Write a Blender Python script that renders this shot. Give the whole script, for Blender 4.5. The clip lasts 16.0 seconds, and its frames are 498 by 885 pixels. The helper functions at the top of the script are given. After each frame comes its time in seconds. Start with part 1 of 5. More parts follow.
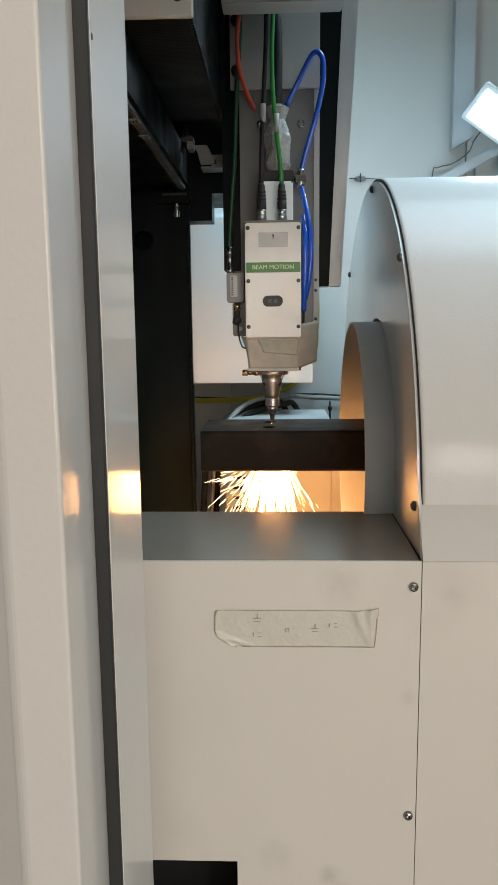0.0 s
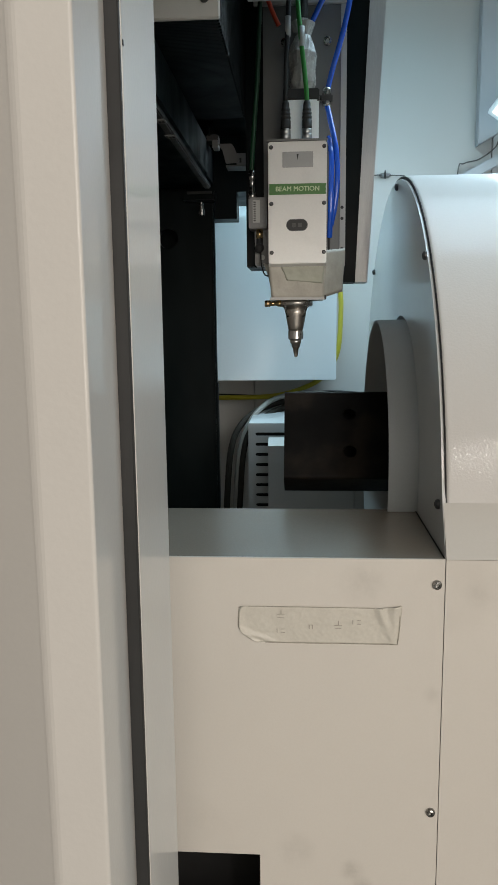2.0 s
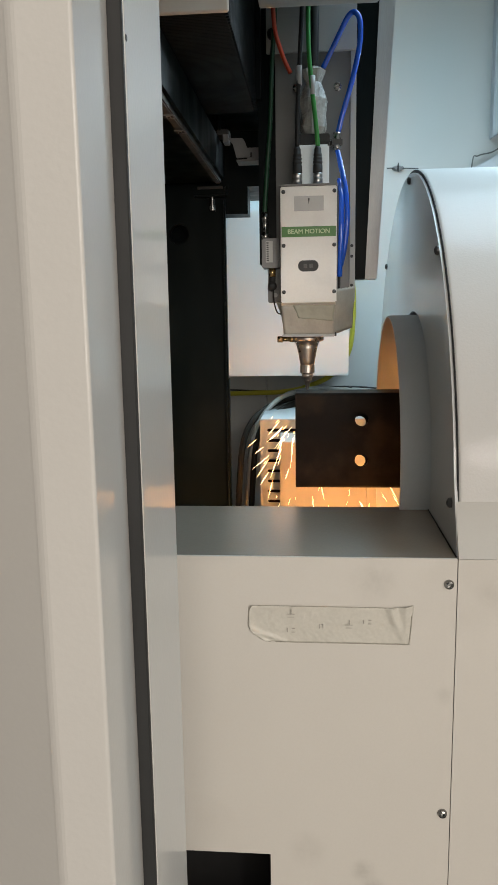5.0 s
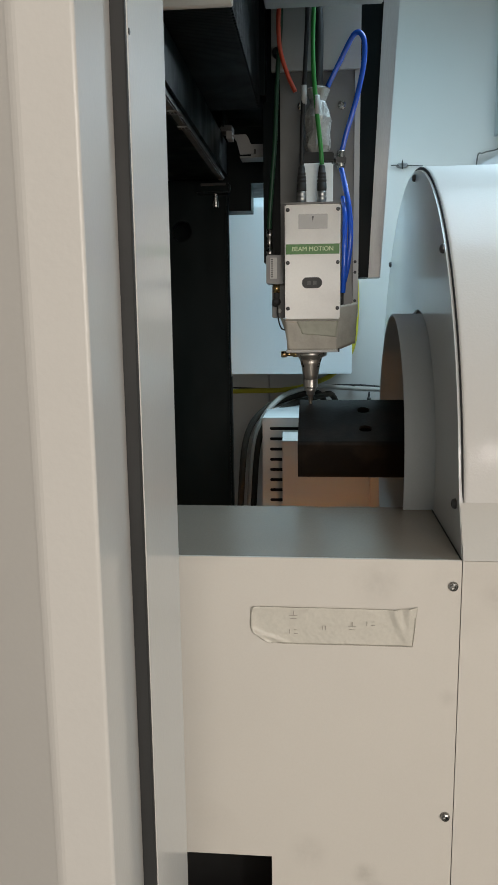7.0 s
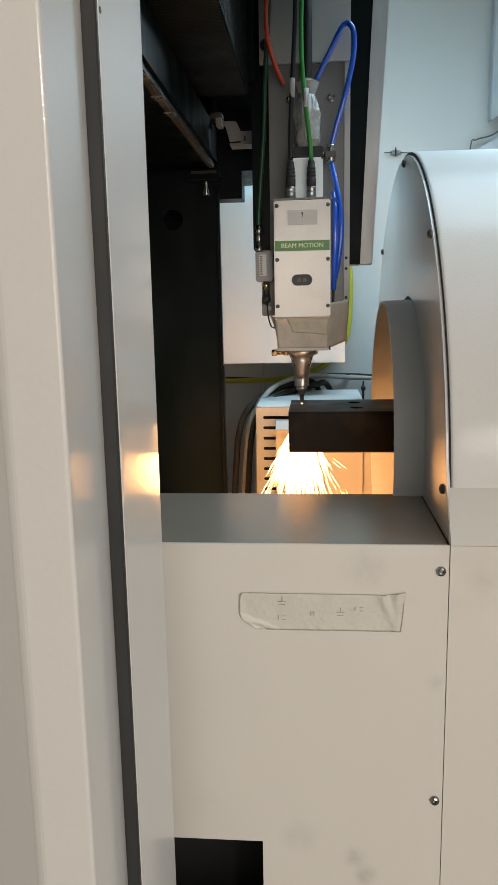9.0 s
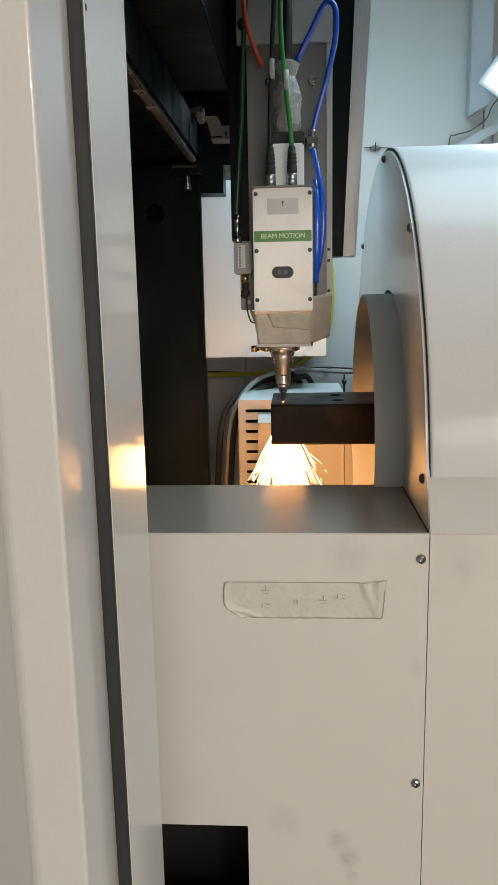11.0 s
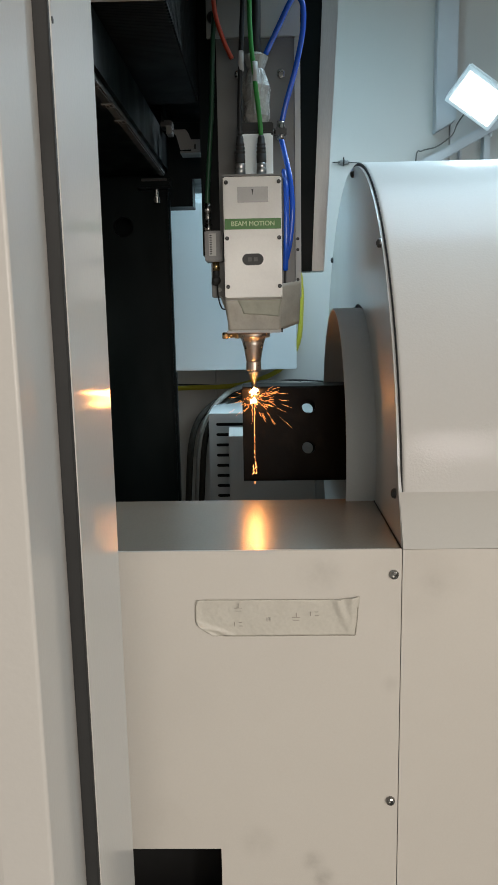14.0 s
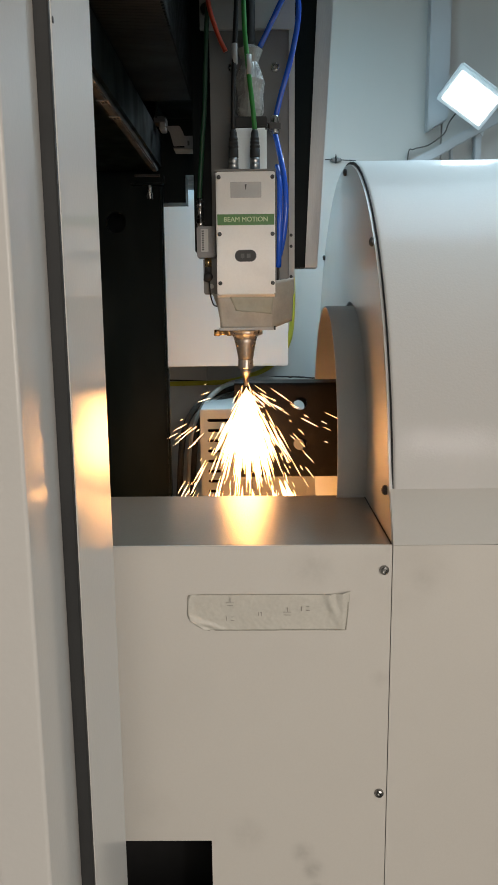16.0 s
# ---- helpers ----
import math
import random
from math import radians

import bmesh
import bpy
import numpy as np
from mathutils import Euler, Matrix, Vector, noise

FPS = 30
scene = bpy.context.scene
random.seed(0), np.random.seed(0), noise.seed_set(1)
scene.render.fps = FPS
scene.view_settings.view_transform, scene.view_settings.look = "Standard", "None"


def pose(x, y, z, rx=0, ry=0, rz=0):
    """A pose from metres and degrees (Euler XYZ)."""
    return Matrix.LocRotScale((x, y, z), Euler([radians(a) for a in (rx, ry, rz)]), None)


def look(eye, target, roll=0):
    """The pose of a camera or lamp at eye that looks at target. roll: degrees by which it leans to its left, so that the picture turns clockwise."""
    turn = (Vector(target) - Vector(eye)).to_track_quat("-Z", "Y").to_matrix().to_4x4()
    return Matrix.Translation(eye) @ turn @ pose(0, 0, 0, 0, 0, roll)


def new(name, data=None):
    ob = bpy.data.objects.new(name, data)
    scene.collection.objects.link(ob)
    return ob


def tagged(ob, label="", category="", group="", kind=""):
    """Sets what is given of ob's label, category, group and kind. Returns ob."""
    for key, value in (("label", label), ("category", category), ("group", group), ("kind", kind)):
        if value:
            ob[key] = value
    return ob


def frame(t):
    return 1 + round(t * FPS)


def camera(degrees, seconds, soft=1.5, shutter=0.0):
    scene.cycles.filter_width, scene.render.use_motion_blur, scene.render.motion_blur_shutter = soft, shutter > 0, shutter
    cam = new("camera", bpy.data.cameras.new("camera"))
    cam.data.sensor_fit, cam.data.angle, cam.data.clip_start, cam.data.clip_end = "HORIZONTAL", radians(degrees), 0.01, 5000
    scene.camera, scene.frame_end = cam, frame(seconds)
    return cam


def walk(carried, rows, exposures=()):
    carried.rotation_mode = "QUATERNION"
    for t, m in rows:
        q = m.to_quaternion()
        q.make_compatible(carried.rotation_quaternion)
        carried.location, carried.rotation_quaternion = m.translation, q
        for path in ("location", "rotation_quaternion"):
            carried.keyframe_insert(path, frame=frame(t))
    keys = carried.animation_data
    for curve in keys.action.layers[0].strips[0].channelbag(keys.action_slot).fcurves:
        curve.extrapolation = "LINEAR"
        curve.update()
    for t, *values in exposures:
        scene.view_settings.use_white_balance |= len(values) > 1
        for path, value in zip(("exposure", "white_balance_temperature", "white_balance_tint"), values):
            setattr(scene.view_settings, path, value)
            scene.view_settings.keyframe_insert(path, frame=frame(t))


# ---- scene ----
cam = camera(36.9, 16.0)
PATH = [
    (0, (-0.0026, 0.0006, 1.4458), (-0.0802, 1.9753, 1.1387), -0.60),
    (0.5, (0.0048, -0.0113, 1.4443), (-0.0935, 1.9641, 1.1471), -0.74),
    (1, (0.0044, -0.0109, 1.4440), (-0.1027, 1.9654, 1.1565), -0.83),
    (1.5, (0.0068, -0.0030, 1.4433), (-0.1087, 1.9702, 1.1379), -0.70),
    (2, (-0.0049, -0.0075, 1.4485), (-0.1424, 1.9627, 1.1330), -0.63),
    (2.5, (-0.0008, -0.0077, 1.4494), (-0.1391, 1.9624, 1.1332), -0.65),
    (3, (0.0022, -0.0033, 1.4487), (-0.1397, 1.9662, 1.1313), -0.90),
    (3.5, (0.0033, -0.0001, 1.4516), (-0.1757, 1.9649, 1.1254), -1.19),
    (6, (-0.0024, 0.0028, 1.4520), (-0.1734, 1.9674, 1.1191), -0.73),
    (6.5, (-0.0021, 0.0083, 1.4516), (-0.1752, 1.9722, 1.1153), -0.68),
    (7, (-0.0023, 0.0103, 1.4537), (-0.1815, 1.9734, 1.1161), -0.68),
    (7.5, (-0.0014, 0.0120, 1.4507), (-0.1831, 1.9743, 1.1098), -0.68),
    (8, (0.0053, 0.0165, 1.4482), (-0.1764, 1.9775, 1.0996), -0.75),
    (8.5, (0.0127, 0.0153, 1.4475), (-0.1715, 1.9749, 1.0929), -1.01),
    (11, (0.0115, -0.0024, 1.4449), (-0.1169, 1.9582, 1.0713), -1.13),
    (11.5, (0.0100, 0.0047, 1.4475), (-0.1060, 1.9658, 1.0723), -1.17),
    (12, (0.0095, -0.0009, 1.4510), (-0.0804, 1.9650, 1.0948), -1.08),
    (12.5, (0.0141, 0.0052, 1.4474), (-0.0516, 1.9740, 1.1018), -1.05),
    (13, (0.0176, 0.0023, 1.4478), (-0.0379, 1.9730, 1.1109), -1.15),
    (13.5, (0.0072, 0.0113, 1.4487), (-0.0456, 1.9817, 1.1096), -1.17),
    (14, (0.0098, 0.0076, 1.4490), (-0.0390, 1.9770, 1.1036), -1.04),
    (14.5, (0.0075, 0.0055, 1.4488), (-0.0304, 1.9734, 1.0942), -0.91),
    (15, (0.0030, -0.0019, 1.4516), (-0.0286, 1.9654, 1.0928), -0.76),
    (15.5, (0.0059, -0.0019, 1.4498), (-0.0199, 1.9656, 1.0916), -0.66),
    (16, (0.0060, -0.0004, 1.4510), (-0.0151, 1.9674, 1.0944), -0.56),
]
walk(cam, [(t, look(e, g, r)) for t, e, g, r in PATH],
     [(0, -0.04), (2, -0.04), (3.5, 0.0), (8.5, 0.0), (11, -0.05), (12.5, -0.07), (14, -0.10), (15.5, -0.10), (15.7, -0.24), (16, -0.34)])

# ---------------------------------------------------------------- world and light
world = bpy.data.worlds.new("workshop_air")
scene.world = world
world.use_nodes = True
world.node_tree.nodes["Background"].inputs[0].default_value = (0.75, 0.85, 1.0, 1)
world.node_tree.nodes["Background"].inputs[1].default_value = 0.25


def area_lamp(name, m, sx, sy, watts, color, spread=180):
    data = bpy.data.lights.new(name, "AREA")
    data.shape, data.size, data.size_y, data.energy, data.color = "RECTANGLE", sx, sy, watts, color
    data.spread = radians(spread)
    ob = new(name, data)
    ob.matrix_world = m
    return ob


# warm front light added unseen behind the doorway, the workshop's high-bay lights, and the LED lights inside the
# enclosure
area_lamp("front_key_light", look((1.9, -4.4, 1.9), (0.1, 1.0, 1.1)), 4.2, 2.6, 197, (1.0, 0.905, 0.80))
area_lamp("high_bay_light", look((1.24, -2.76, 2.52), (0.0, 0.7, 1.35)), 0.20, 0.28, 26, (1.0, 0.95, 0.90))
area_lamp("floodlight_beam", look((0.66, 2.36, 2.14), (0.30, 1.45, 1.45)), 0.14, 0.10, 4, (0.70, 0.88, 1.0))
area_lamp("enclosure_light", look((0.06, 1.80, 2.45), (0.02, 2.05, 1.4)), 0.30, 0.10, 6.2, (0.55, 0.86, 1.0))
area_lamp("enclosure_light", look((0.75, 1.65, 2.75), (0.45, 1.65, 1.5)), 0.9, 0.8, 12, (0.58, 0.83, 1.0), 110)
area_lamp("enclosure_light", look((-0.15, 2.28, 2.60), (0.18, 1.55, 1.45)), 0.26, 0.10, 5, (0.56, 0.85, 1.0), 120)

# ---------------------------------------------------------------- materials


def material(name, color, rough=0.5, metal=0.0, vary=0.12, scale=6.0, grain=0.05, grain_scale=300.0, bump=0.02, bump_scale=400.0,
             stain=None, stain_amount=0.0, stain_scale=3.0, coat=0.0, coat_rough=0.12, specular=0.5, rough_vary=0.08, smudges=(), stretch=(1, 1, 1)):
    """A painted, metal or plastic surface: two scales of tone, dirt in patches, fine relief."""
    m = bpy.data.materials.new(name)
    m.use_nodes = True
    nt = m.node_tree
    b = nt.nodes["Principled BSDF"]
    tc = nt.nodes.new("ShaderNodeTexCoord")

    def noise_at(sc, detail):
        n = nt.nodes.new("ShaderNodeTexNoise")
        n.inputs["Scale"].default_value, n.inputs["Detail"].default_value = sc, detail
        if stretch == (1, 1, 1):
            nt.links.new(tc.outputs["Object"], n.inputs["Vector"])
        else:
            k = nt.nodes.new("ShaderNodeMapping")
            k.inputs["Scale"].default_value = stretch
            nt.links.new(tc.outputs["Object"], k.inputs["Vector"])
            nt.links.new(k.outputs[0], n.inputs["Vector"])
        return n.outputs["Fac"]

    def mix(kind, fac, a, bb):
        n = nt.nodes.new("ShaderNodeMixRGB")
        n.blend_type = kind
        for i, v in enumerate((fac, a, bb)):
            if hasattr(v, "is_linked"):
                nt.links.new(v, n.inputs[i])
            elif i:
                n.inputs[i].default_value = (*v, 1) if len(v) == 3 else v
            else:
                n.inputs[i].default_value = v
        return n.outputs[0]

    def ramp(v, lo, hi, a=0.0, bb=1.0):
        n = nt.nodes.new("ShaderNodeMapRange")
        n.interpolation_type = "SMOOTHSTEP"
        n.inputs[1].default_value, n.inputs[2].default_value, n.inputs[3].default_value, n.inputs[4].default_value = lo, hi, a, bb
        nt.links.new(v, n.inputs[0])
        return n.outputs[0]

    big, fine = noise_at(scale, 5), noise_at(grain_scale, 2)
    dark = tuple(c * (1 - vary) for c in color)
    light = tuple(min(1, c * (1 + vary * 0.6)) for c in color)
    col = mix("MIX", ramp(big, 0.2, 0.8), dark, light)
    col = mix("MIX", ramp(fine, 0.3, 0.7, 0, grain), col, tuple(c * 0.5 for c in color))
    if stain:
        col = mix("MIX", ramp(noise_at(stain_scale, 8), 0.52, 0.72, 0, stain_amount), col, stain)
    # hand-marks: (x, z, radius, strength) on an upright face, with ragged edges
    for x, z, r, k in smudges:
        sep, com, dist = nt.nodes.new("ShaderNodeSeparateXYZ"), nt.nodes.new("ShaderNodeCombineXYZ"), nt.nodes.new("ShaderNodeVectorMath")
        nt.links.new(tc.outputs["Object"], sep.inputs[0])
        nt.links.new(sep.outputs[0], com.inputs[0])
        nt.links.new(sep.outputs[2], com.inputs[2])
        dist.operation = "DISTANCE"
        nt.links.new(com.outputs[0], dist.inputs[0])
        dist.inputs[1].default_value = (x, 0, z)
        patch = nt.nodes.new("ShaderNodeMath")
        patch.operation = "MULTIPLY"
        nt.links.new(ramp(dist.outputs["Value"], 0.0, r, k, 0.0), patch.inputs[0])
        nt.links.new(ramp(noise_at(60, 3), 0.15, 0.75, 0.1, 0.75), patch.inputs[1])
        col = mix("MIX", patch.outputs[0], col, (0.16, 0.145, 0.12))
    nt.links.new(col, b.inputs["Base Color"])
    b.inputs["Roughness"].default_value = rough
    if rough_vary:
        nt.links.new(ramp(noise_at(scale * 2.3, 6), 0.2, 0.8, max(0.02, rough - rough_vary), min(1, rough + rough_vary)), b.inputs["Roughness"])
    b.inputs["Metallic"].default_value = metal
    b.inputs["Specular IOR Level"].default_value = specular
    b.inputs["Coat Weight"].default_value = coat
    b.inputs["Coat Roughness"].default_value = coat_rough
    if bump:
        n = nt.nodes.new("ShaderNodeBump")
        n.inputs["Strength"].default_value, n.inputs["Distance"].default_value = bump, 0.002
        nt.links.new(noise_at(bump_scale, 2), n.inputs["Height"])
        nt.links.new(n.outputs[0], b.inputs["Normal"])
        nt.links.new(n.outputs[0], b.inputs["Coat Normal"])
    return m


def glow(name, color, strength, tip=None):
    """A surface that gives off light; with tip, cooling along the local z axis."""
    m = bpy.data.materials.new(name)
    m.use_nodes = True
    nt = m.node_tree
    nt.nodes.remove(nt.nodes["Principled BSDF"])
    e = nt.nodes.new("ShaderNodeEmission")
    e.inputs[0].default_value, e.inputs[1].default_value = (*color, 1), strength
    if tip:
        tc, sep, mx = nt.nodes.new("ShaderNodeTexCoord"), nt.nodes.new("ShaderNodeSeparateXYZ"), nt.nodes.new("ShaderNodeMixRGB")
        nt.links.new(tc.outputs["Generated"], sep.inputs[0])
        nt.links.new(sep.outputs[2], mx.inputs[0])
        mx.inputs[1].default_value, mx.inputs[2].default_value = (*color, 1), (*tip, 1)
        nt.links.new(mx.outputs[0], e.inputs[0])
    nt.links.new(e.outputs[0], nt.nodes["Material Output"].inputs[0])
    return m


# the panel's cream made greyer: shade on the slanting strip put into its colour
STRIP = material("shaded_cream_coat", (0.50, 0.485, 0.45), 0.45, vary=0.04, scale=2.5, grain=0.03, bump=0.05, bump_scale=700)
PANEL = material("cream_powder_coat", (0.62, 0.59, 0.54), 0.42, vary=0.04, scale=2.5, grain=0.03, bump=0.05, bump_scale=700, stain=(0.36, 0.33, 0.29), stain_amount=0.22, stain_scale=4.0, coat=0.25, smudges=((0.064, 0.72, 0.022, 0.45), (0.078, 0.694, 0.022, 0.55), (0.082, 0.665, 0.014, 0.35), (0.074, 1.124, 0.04, 0.28), (-0.01, 0.749, 0.035, 0.22), (0.215, 1.111, 0.024, 0.22), (0.164, 0.975, 0.018, 0.2)))
TABLE = material("table_sheet", (0.37, 0.32, 0.26), 0.24, 0.3, vary=0.07, scale=4, grain=0.06, bump=0.15, bump_scale=300, rough_vary=0, specular=0.7)
SHROUD = material("white_shroud_paint", (0.56, 0.55, 0.53), 0.6, vary=0.03, scale=3, grain=0.03, bump=0.12, bump_scale=330, rough_vary=0, coat=0.15, coat_rough=0.10, specular=0.12)
ENDPLATE = material("white_end_plate_paint", (0.54, 0.55, 0.545), 0.45, vary=0.04, scale=4, grain=0.03, bump=0.03, bump_scale=330, rough_vary=0.05, coat=0.7, coat_rough=0.2)
SLEEVE = material("sleeve_paint", (0.44, 0.465, 0.475), 0.5, vary=0.05, scale=7, bump=0.03)
SLEEVE_IN = material("sleeve_lining", (0.42, 0.415, 0.40), 0.75, vary=0.06, scale=7, bump=0.03, specular=0.2)
DOOR = material("door_paint", (0.60, 0.585, 0.555), 0.5, vary=0.03, scale=2, grain=0.02, bump=0.06, bump_scale=220, coat=0.6, coat_rough=0.09, rough_vary=0)
RUBBER = material("black_rubber", (0.019, 0.0195, 0.0195), 0.65, vary=0.2, bump=0.05)
BLACK = material("black_steel_paint", (0.0021, 0.0050, 0.0055), 0.4, vary=0.35, scale=5, bump=0.06, bump_scale=90, stain=(0.0056, 0.0092, 0.0098), stain_amount=0.7, stain_scale=6, specular=0.10, rough_vary=0.12, stretch=(1.6, 1.6, 0.6))
BELLOWS = material("bellows_fabric", (0.0010, 0.0026, 0.0031), 0.5, vary=0.2, specular=0.10)
RAILGREY = material("dull_rail_steel", (0.065, 0.064, 0.060), 0.5, 0.2, vary=0.35, scale=25, grain=0.2)
WALL = material("enclosure_paint", (0.48, 0.475, 0.455), 0.55, vary=0.05, scale=2, bump=0.03)
STRUT = material("blue_grey_strut_paint", (0.42, 0.44, 0.46), 0.5, vary=0.06, scale=4)
CABINET = material("cabinet_paint", (0.79, 0.85, 0.87), 0.5, vary=0.03, scale=2, bump=0.02)
GREYBOX = material("chiller_paint", (0.43, 0.45, 0.45), 0.5, vary=0.06, scale=5)
BEIGE = material("beige_sheet", (0.41, 0.395, 0.37), 0.5, vary=0.06, scale=5)
ALUDARK = material("dull_aluminium", (0.20, 0.20, 0.20), 0.5, 0.0, vary=0.12, scale=15, grain=0.2)
# near-black puts the shade inside openings into colour; also the table gasket's black
DARKHOLE = material("shade_and_gasket_black", (0.006, 0.006, 0.006), 0.9, vary=0.1, bump=0)
STEEL = material("screw_steel", (0.30, 0.30, 0.29), 0.25, 1.0, vary=0.15, scale=80)
ALU = material("brushed_aluminium", (0.50, 0.50, 0.50), 0.35, 1.0, vary=0.10, scale=12, grain=0.2)
PLATE = material("carriage_plate_grey", (0.17, 0.17, 0.165), 0.5, 0.0, vary=0.12, scale=10)
LIGHTPLATE = material("light_grey_plate", (0.40, 0.40, 0.385), 0.45, vary=0.06)
HEADWHITE = material("head_cover_white", (0.78, 0.77, 0.74), 0.38, vary=0.03, scale=9, stain=(0.45, 0.43, 0.4), stain_amount=0.12, stain_scale=16)
GREEN = material("green_strip", (0.045, 0.17, 0.025), 0.4, vary=0.05)
LETTER = material("pale_lettering", (0.50, 0.62, 0.36), 0.5, vary=0.02, bump=0)
LABEL = material("silver_label", (0.36, 0.36, 0.355), 0.35, 0.2, vary=0.06, scale=40)
INK = material("dark_ink", (0.03, 0.03, 0.03), 0.6, vary=0.05, bump=0)
PENCIL = material("faded_pen", (0.30, 0.275, 0.24), 0.7, vary=0.1, bump=0)
GRIME = material("grimy_tape_edge", (0.37, 0.345, 0.29), 0.7, vary=0.3, scale=90, bump=0)
TAPE = material("masking_tape", (0.585, 0.56, 0.495), 0.42, vary=0.05, scale=30, grain=0.1, bump=0.15, bump_scale=140)
TAPEHEAD = material("soiled_tape", (0.37, 0.35, 0.30), 0.5, vary=0.2, scale=22, grain=0.1, bump=0.4, bump_scale=70)
TAPEGREEN = material("greenish_tape", (0.31, 0.315, 0.255), 0.5, vary=0.15, scale=25, bump=0.3, bump_scale=80)
WRAP = material("plastic_wrap", (0.40, 0.40, 0.38), 0.25, vary=0.15, scale=60, bump=0.6, bump_scale=90, coat=0.5)
NOZZLE = material("nozzle_metal", (0.48, 0.45, 0.41), 0.38, 0.9, vary=0.15, scale=60, grain=0.15)
BRASS = material("brass", (0.55, 0.40, 0.20), 0.28, 1.0, vary=0.15, scale=50)
COPPER = material("nozzle_tip_metal", (0.50, 0.42, 0.36), 0.35, 1.0, vary=0.2, scale=90)
MILL = material("mill_scale_steel", (0.0088, 0.0076, 0.0066), 0.5, 0.0, vary=0.5, scale=9, grain=0.2, bump=0.12, bump_scale=150, stain=(0.034, 0.025, 0.018), stain_amount=0.5, stain_scale=11, specular=0.08)
CUTEDGE = material("cut_steel_edge", (0.11, 0.085, 0.065), 0.45, 0.4, vary=0.4, scale=120, grain=0.2, bump=0.2, bump_scale=500)
C_GREEN = material("green_cable", (0.03, 0.22, 0.04), 0.35, vary=0.1)
C_DKGREEN = material("dark_green_cable", (0.007, 0.040, 0.016), 0.4, vary=0.15)
C_BLACK = material("black_cable", (0.012, 0.012, 0.012), 0.4, vary=0.1)
C_RED = material("red_hose", (0.55, 0.07, 0.03), 0.4, vary=0.1)
C_BLUE = material("blue_hose", (0.012, 0.09, 0.55), 0.2, vary=0.15, coat=0.5)
C_YELLOW = material("yellow_hose", (0.44, 0.39, 0.03), 0.4, vary=0.1)
SIDEGREY = material("brushed_side_sheet", (0.42, 0.42, 0.415), 0.36, 0.45, vary=0.08, scale=8, grain=0.15, stretch=(4, 4, 0.3))
SIDEDARK = material("dull_display", (0.075, 0.075, 0.072), 0.5, vary=0.2, scale=200)
C_PALE = material("pale_grey_hose", (0.25, 0.24, 0.215), 0.5, vary=0.15, scale=20)
C_BROWN = material("dark_brown_hose", (0.030, 0.026, 0.021), 0.7, vary=0.15, scale=20, specular=0.15)
BRIGHT = material("turned_steel", (0.55, 0.53, 0.50), 0.32, 0.9, vary=0.12, scale=60, grain=0.1)
C_GREY = material("grey_hose", (0.11, 0.108, 0.10), 0.55, vary=0.15, scale=20)
CONCRETE = material("workshop_floor", (0.22, 0.22, 0.21), 0.5, vary=0.15, scale=1.5)
ROOM = material("workshop_wall", (0.55, 0.54, 0.52), 0.8, vary=0.08, scale=1)
LEDGLOW = glow("led_diffuser", (0.92, 0.97, 1.0), 6.0)
MOLTEN = glow("molten_spray", (1.0, 0.45, 0.135), 28.0)
EMBER = glow("ember_glow", (1.0, 0.34, 0.09), 4.0)
PIERCE = glow("piercing_glow", (1.0, 0.40, 0.11), 480.0)
JET = glow("molten_jet", (1.0, 0.46, 0.14), 130.0)
PITGLOW = glow("pit_glow", (1.0, 0.42, 0.11), 120.0)
DARKSTEEL = material("dark_screw_steel", (0.07, 0.07, 0.07), 0.35, 0.6, vary=0.15, scale=80)
SPARKGLOW = glow("spark_glow", (1.0, 0.62, 0.34), 9.0, tip=(1.0, 0.45, 0.16))

# ---------------------------------------------------------------- mesh helpers


def link(name, bm, mat, parent=None, label="", smooth=False):
    me = bpy.data.meshes.new(name)
    bmesh.ops.recalc_face_normals(bm, faces=bm.faces)
    bm.to_mesh(me)
    bm.free()
    for p in me.polygons:
        p.use_smooth = smooth
    me.materials.append(mat)
    ob = new(name, me)
    ob.parent = parent
    if label:
        ob["label"] = label
    return ob


def part(name, bm, mat, parent, label="", smooth=False):
    return link(name, bm, mat, parent, label, smooth)


def thing(name, label, category, group="", kind="", at=(0, 0, 0)):
    ob = new(name)
    ob.location = at
    ob.empty_display_size = 0.05
    return tagged(ob, label, category, group, kind)


def box(x0, x1, y0, y1, z0, z1, bevel=0.0, segs=2, bm=None):
    bm = bm or bmesh.new()
    r = bmesh.ops.create_cube(bm, size=1, matrix=Matrix.Translation(((x0 + x1) / 2, (y0 + y1) / 2, (z0 + z1) / 2)) @ Matrix.Diagonal((x1 - x0, y1 - y0, z1 - z0, 1)))
    if bevel:
        es = list({e for v in r["verts"] for e in v.link_edges})
        bmesh.ops.bevel(bm, geom=es, offset=bevel, segments=segs, affect="EDGES", clamp_overlap=True)
    return bm


def lathe(profile, axis="Z", at=(0, 0, 0), n=28, bm=None):
    """A turned shape from (radius, height) pairs, closed at both ends."""
    bm = bm or bmesh.new()
    turn = {"Z": Matrix(), "X": Matrix.Rotation(radians(90), 4, "Y"), "Y": Matrix.Rotation(radians(-90), 4, "X"), "-Y": Matrix.Rotation(radians(90), 4, "X")}[axis]
    m = Matrix.Translation(at) @ turn
    rings = []
    for r, h in profile:
        rings.append([bm.verts.new(m @ Vector((r * math.cos(a), r * math.sin(a), h))) for a in (2 * math.pi * i / n for i in range(n))])
    for p, q in zip(rings, rings[1:]):
        for i in range(n):
            bm.faces.new((p[i], p[(i + 1) % n], q[(i + 1) % n], q[i]))
    bm.faces.new(rings[0])
    bm.faces.new(rings[-1])
    return bm


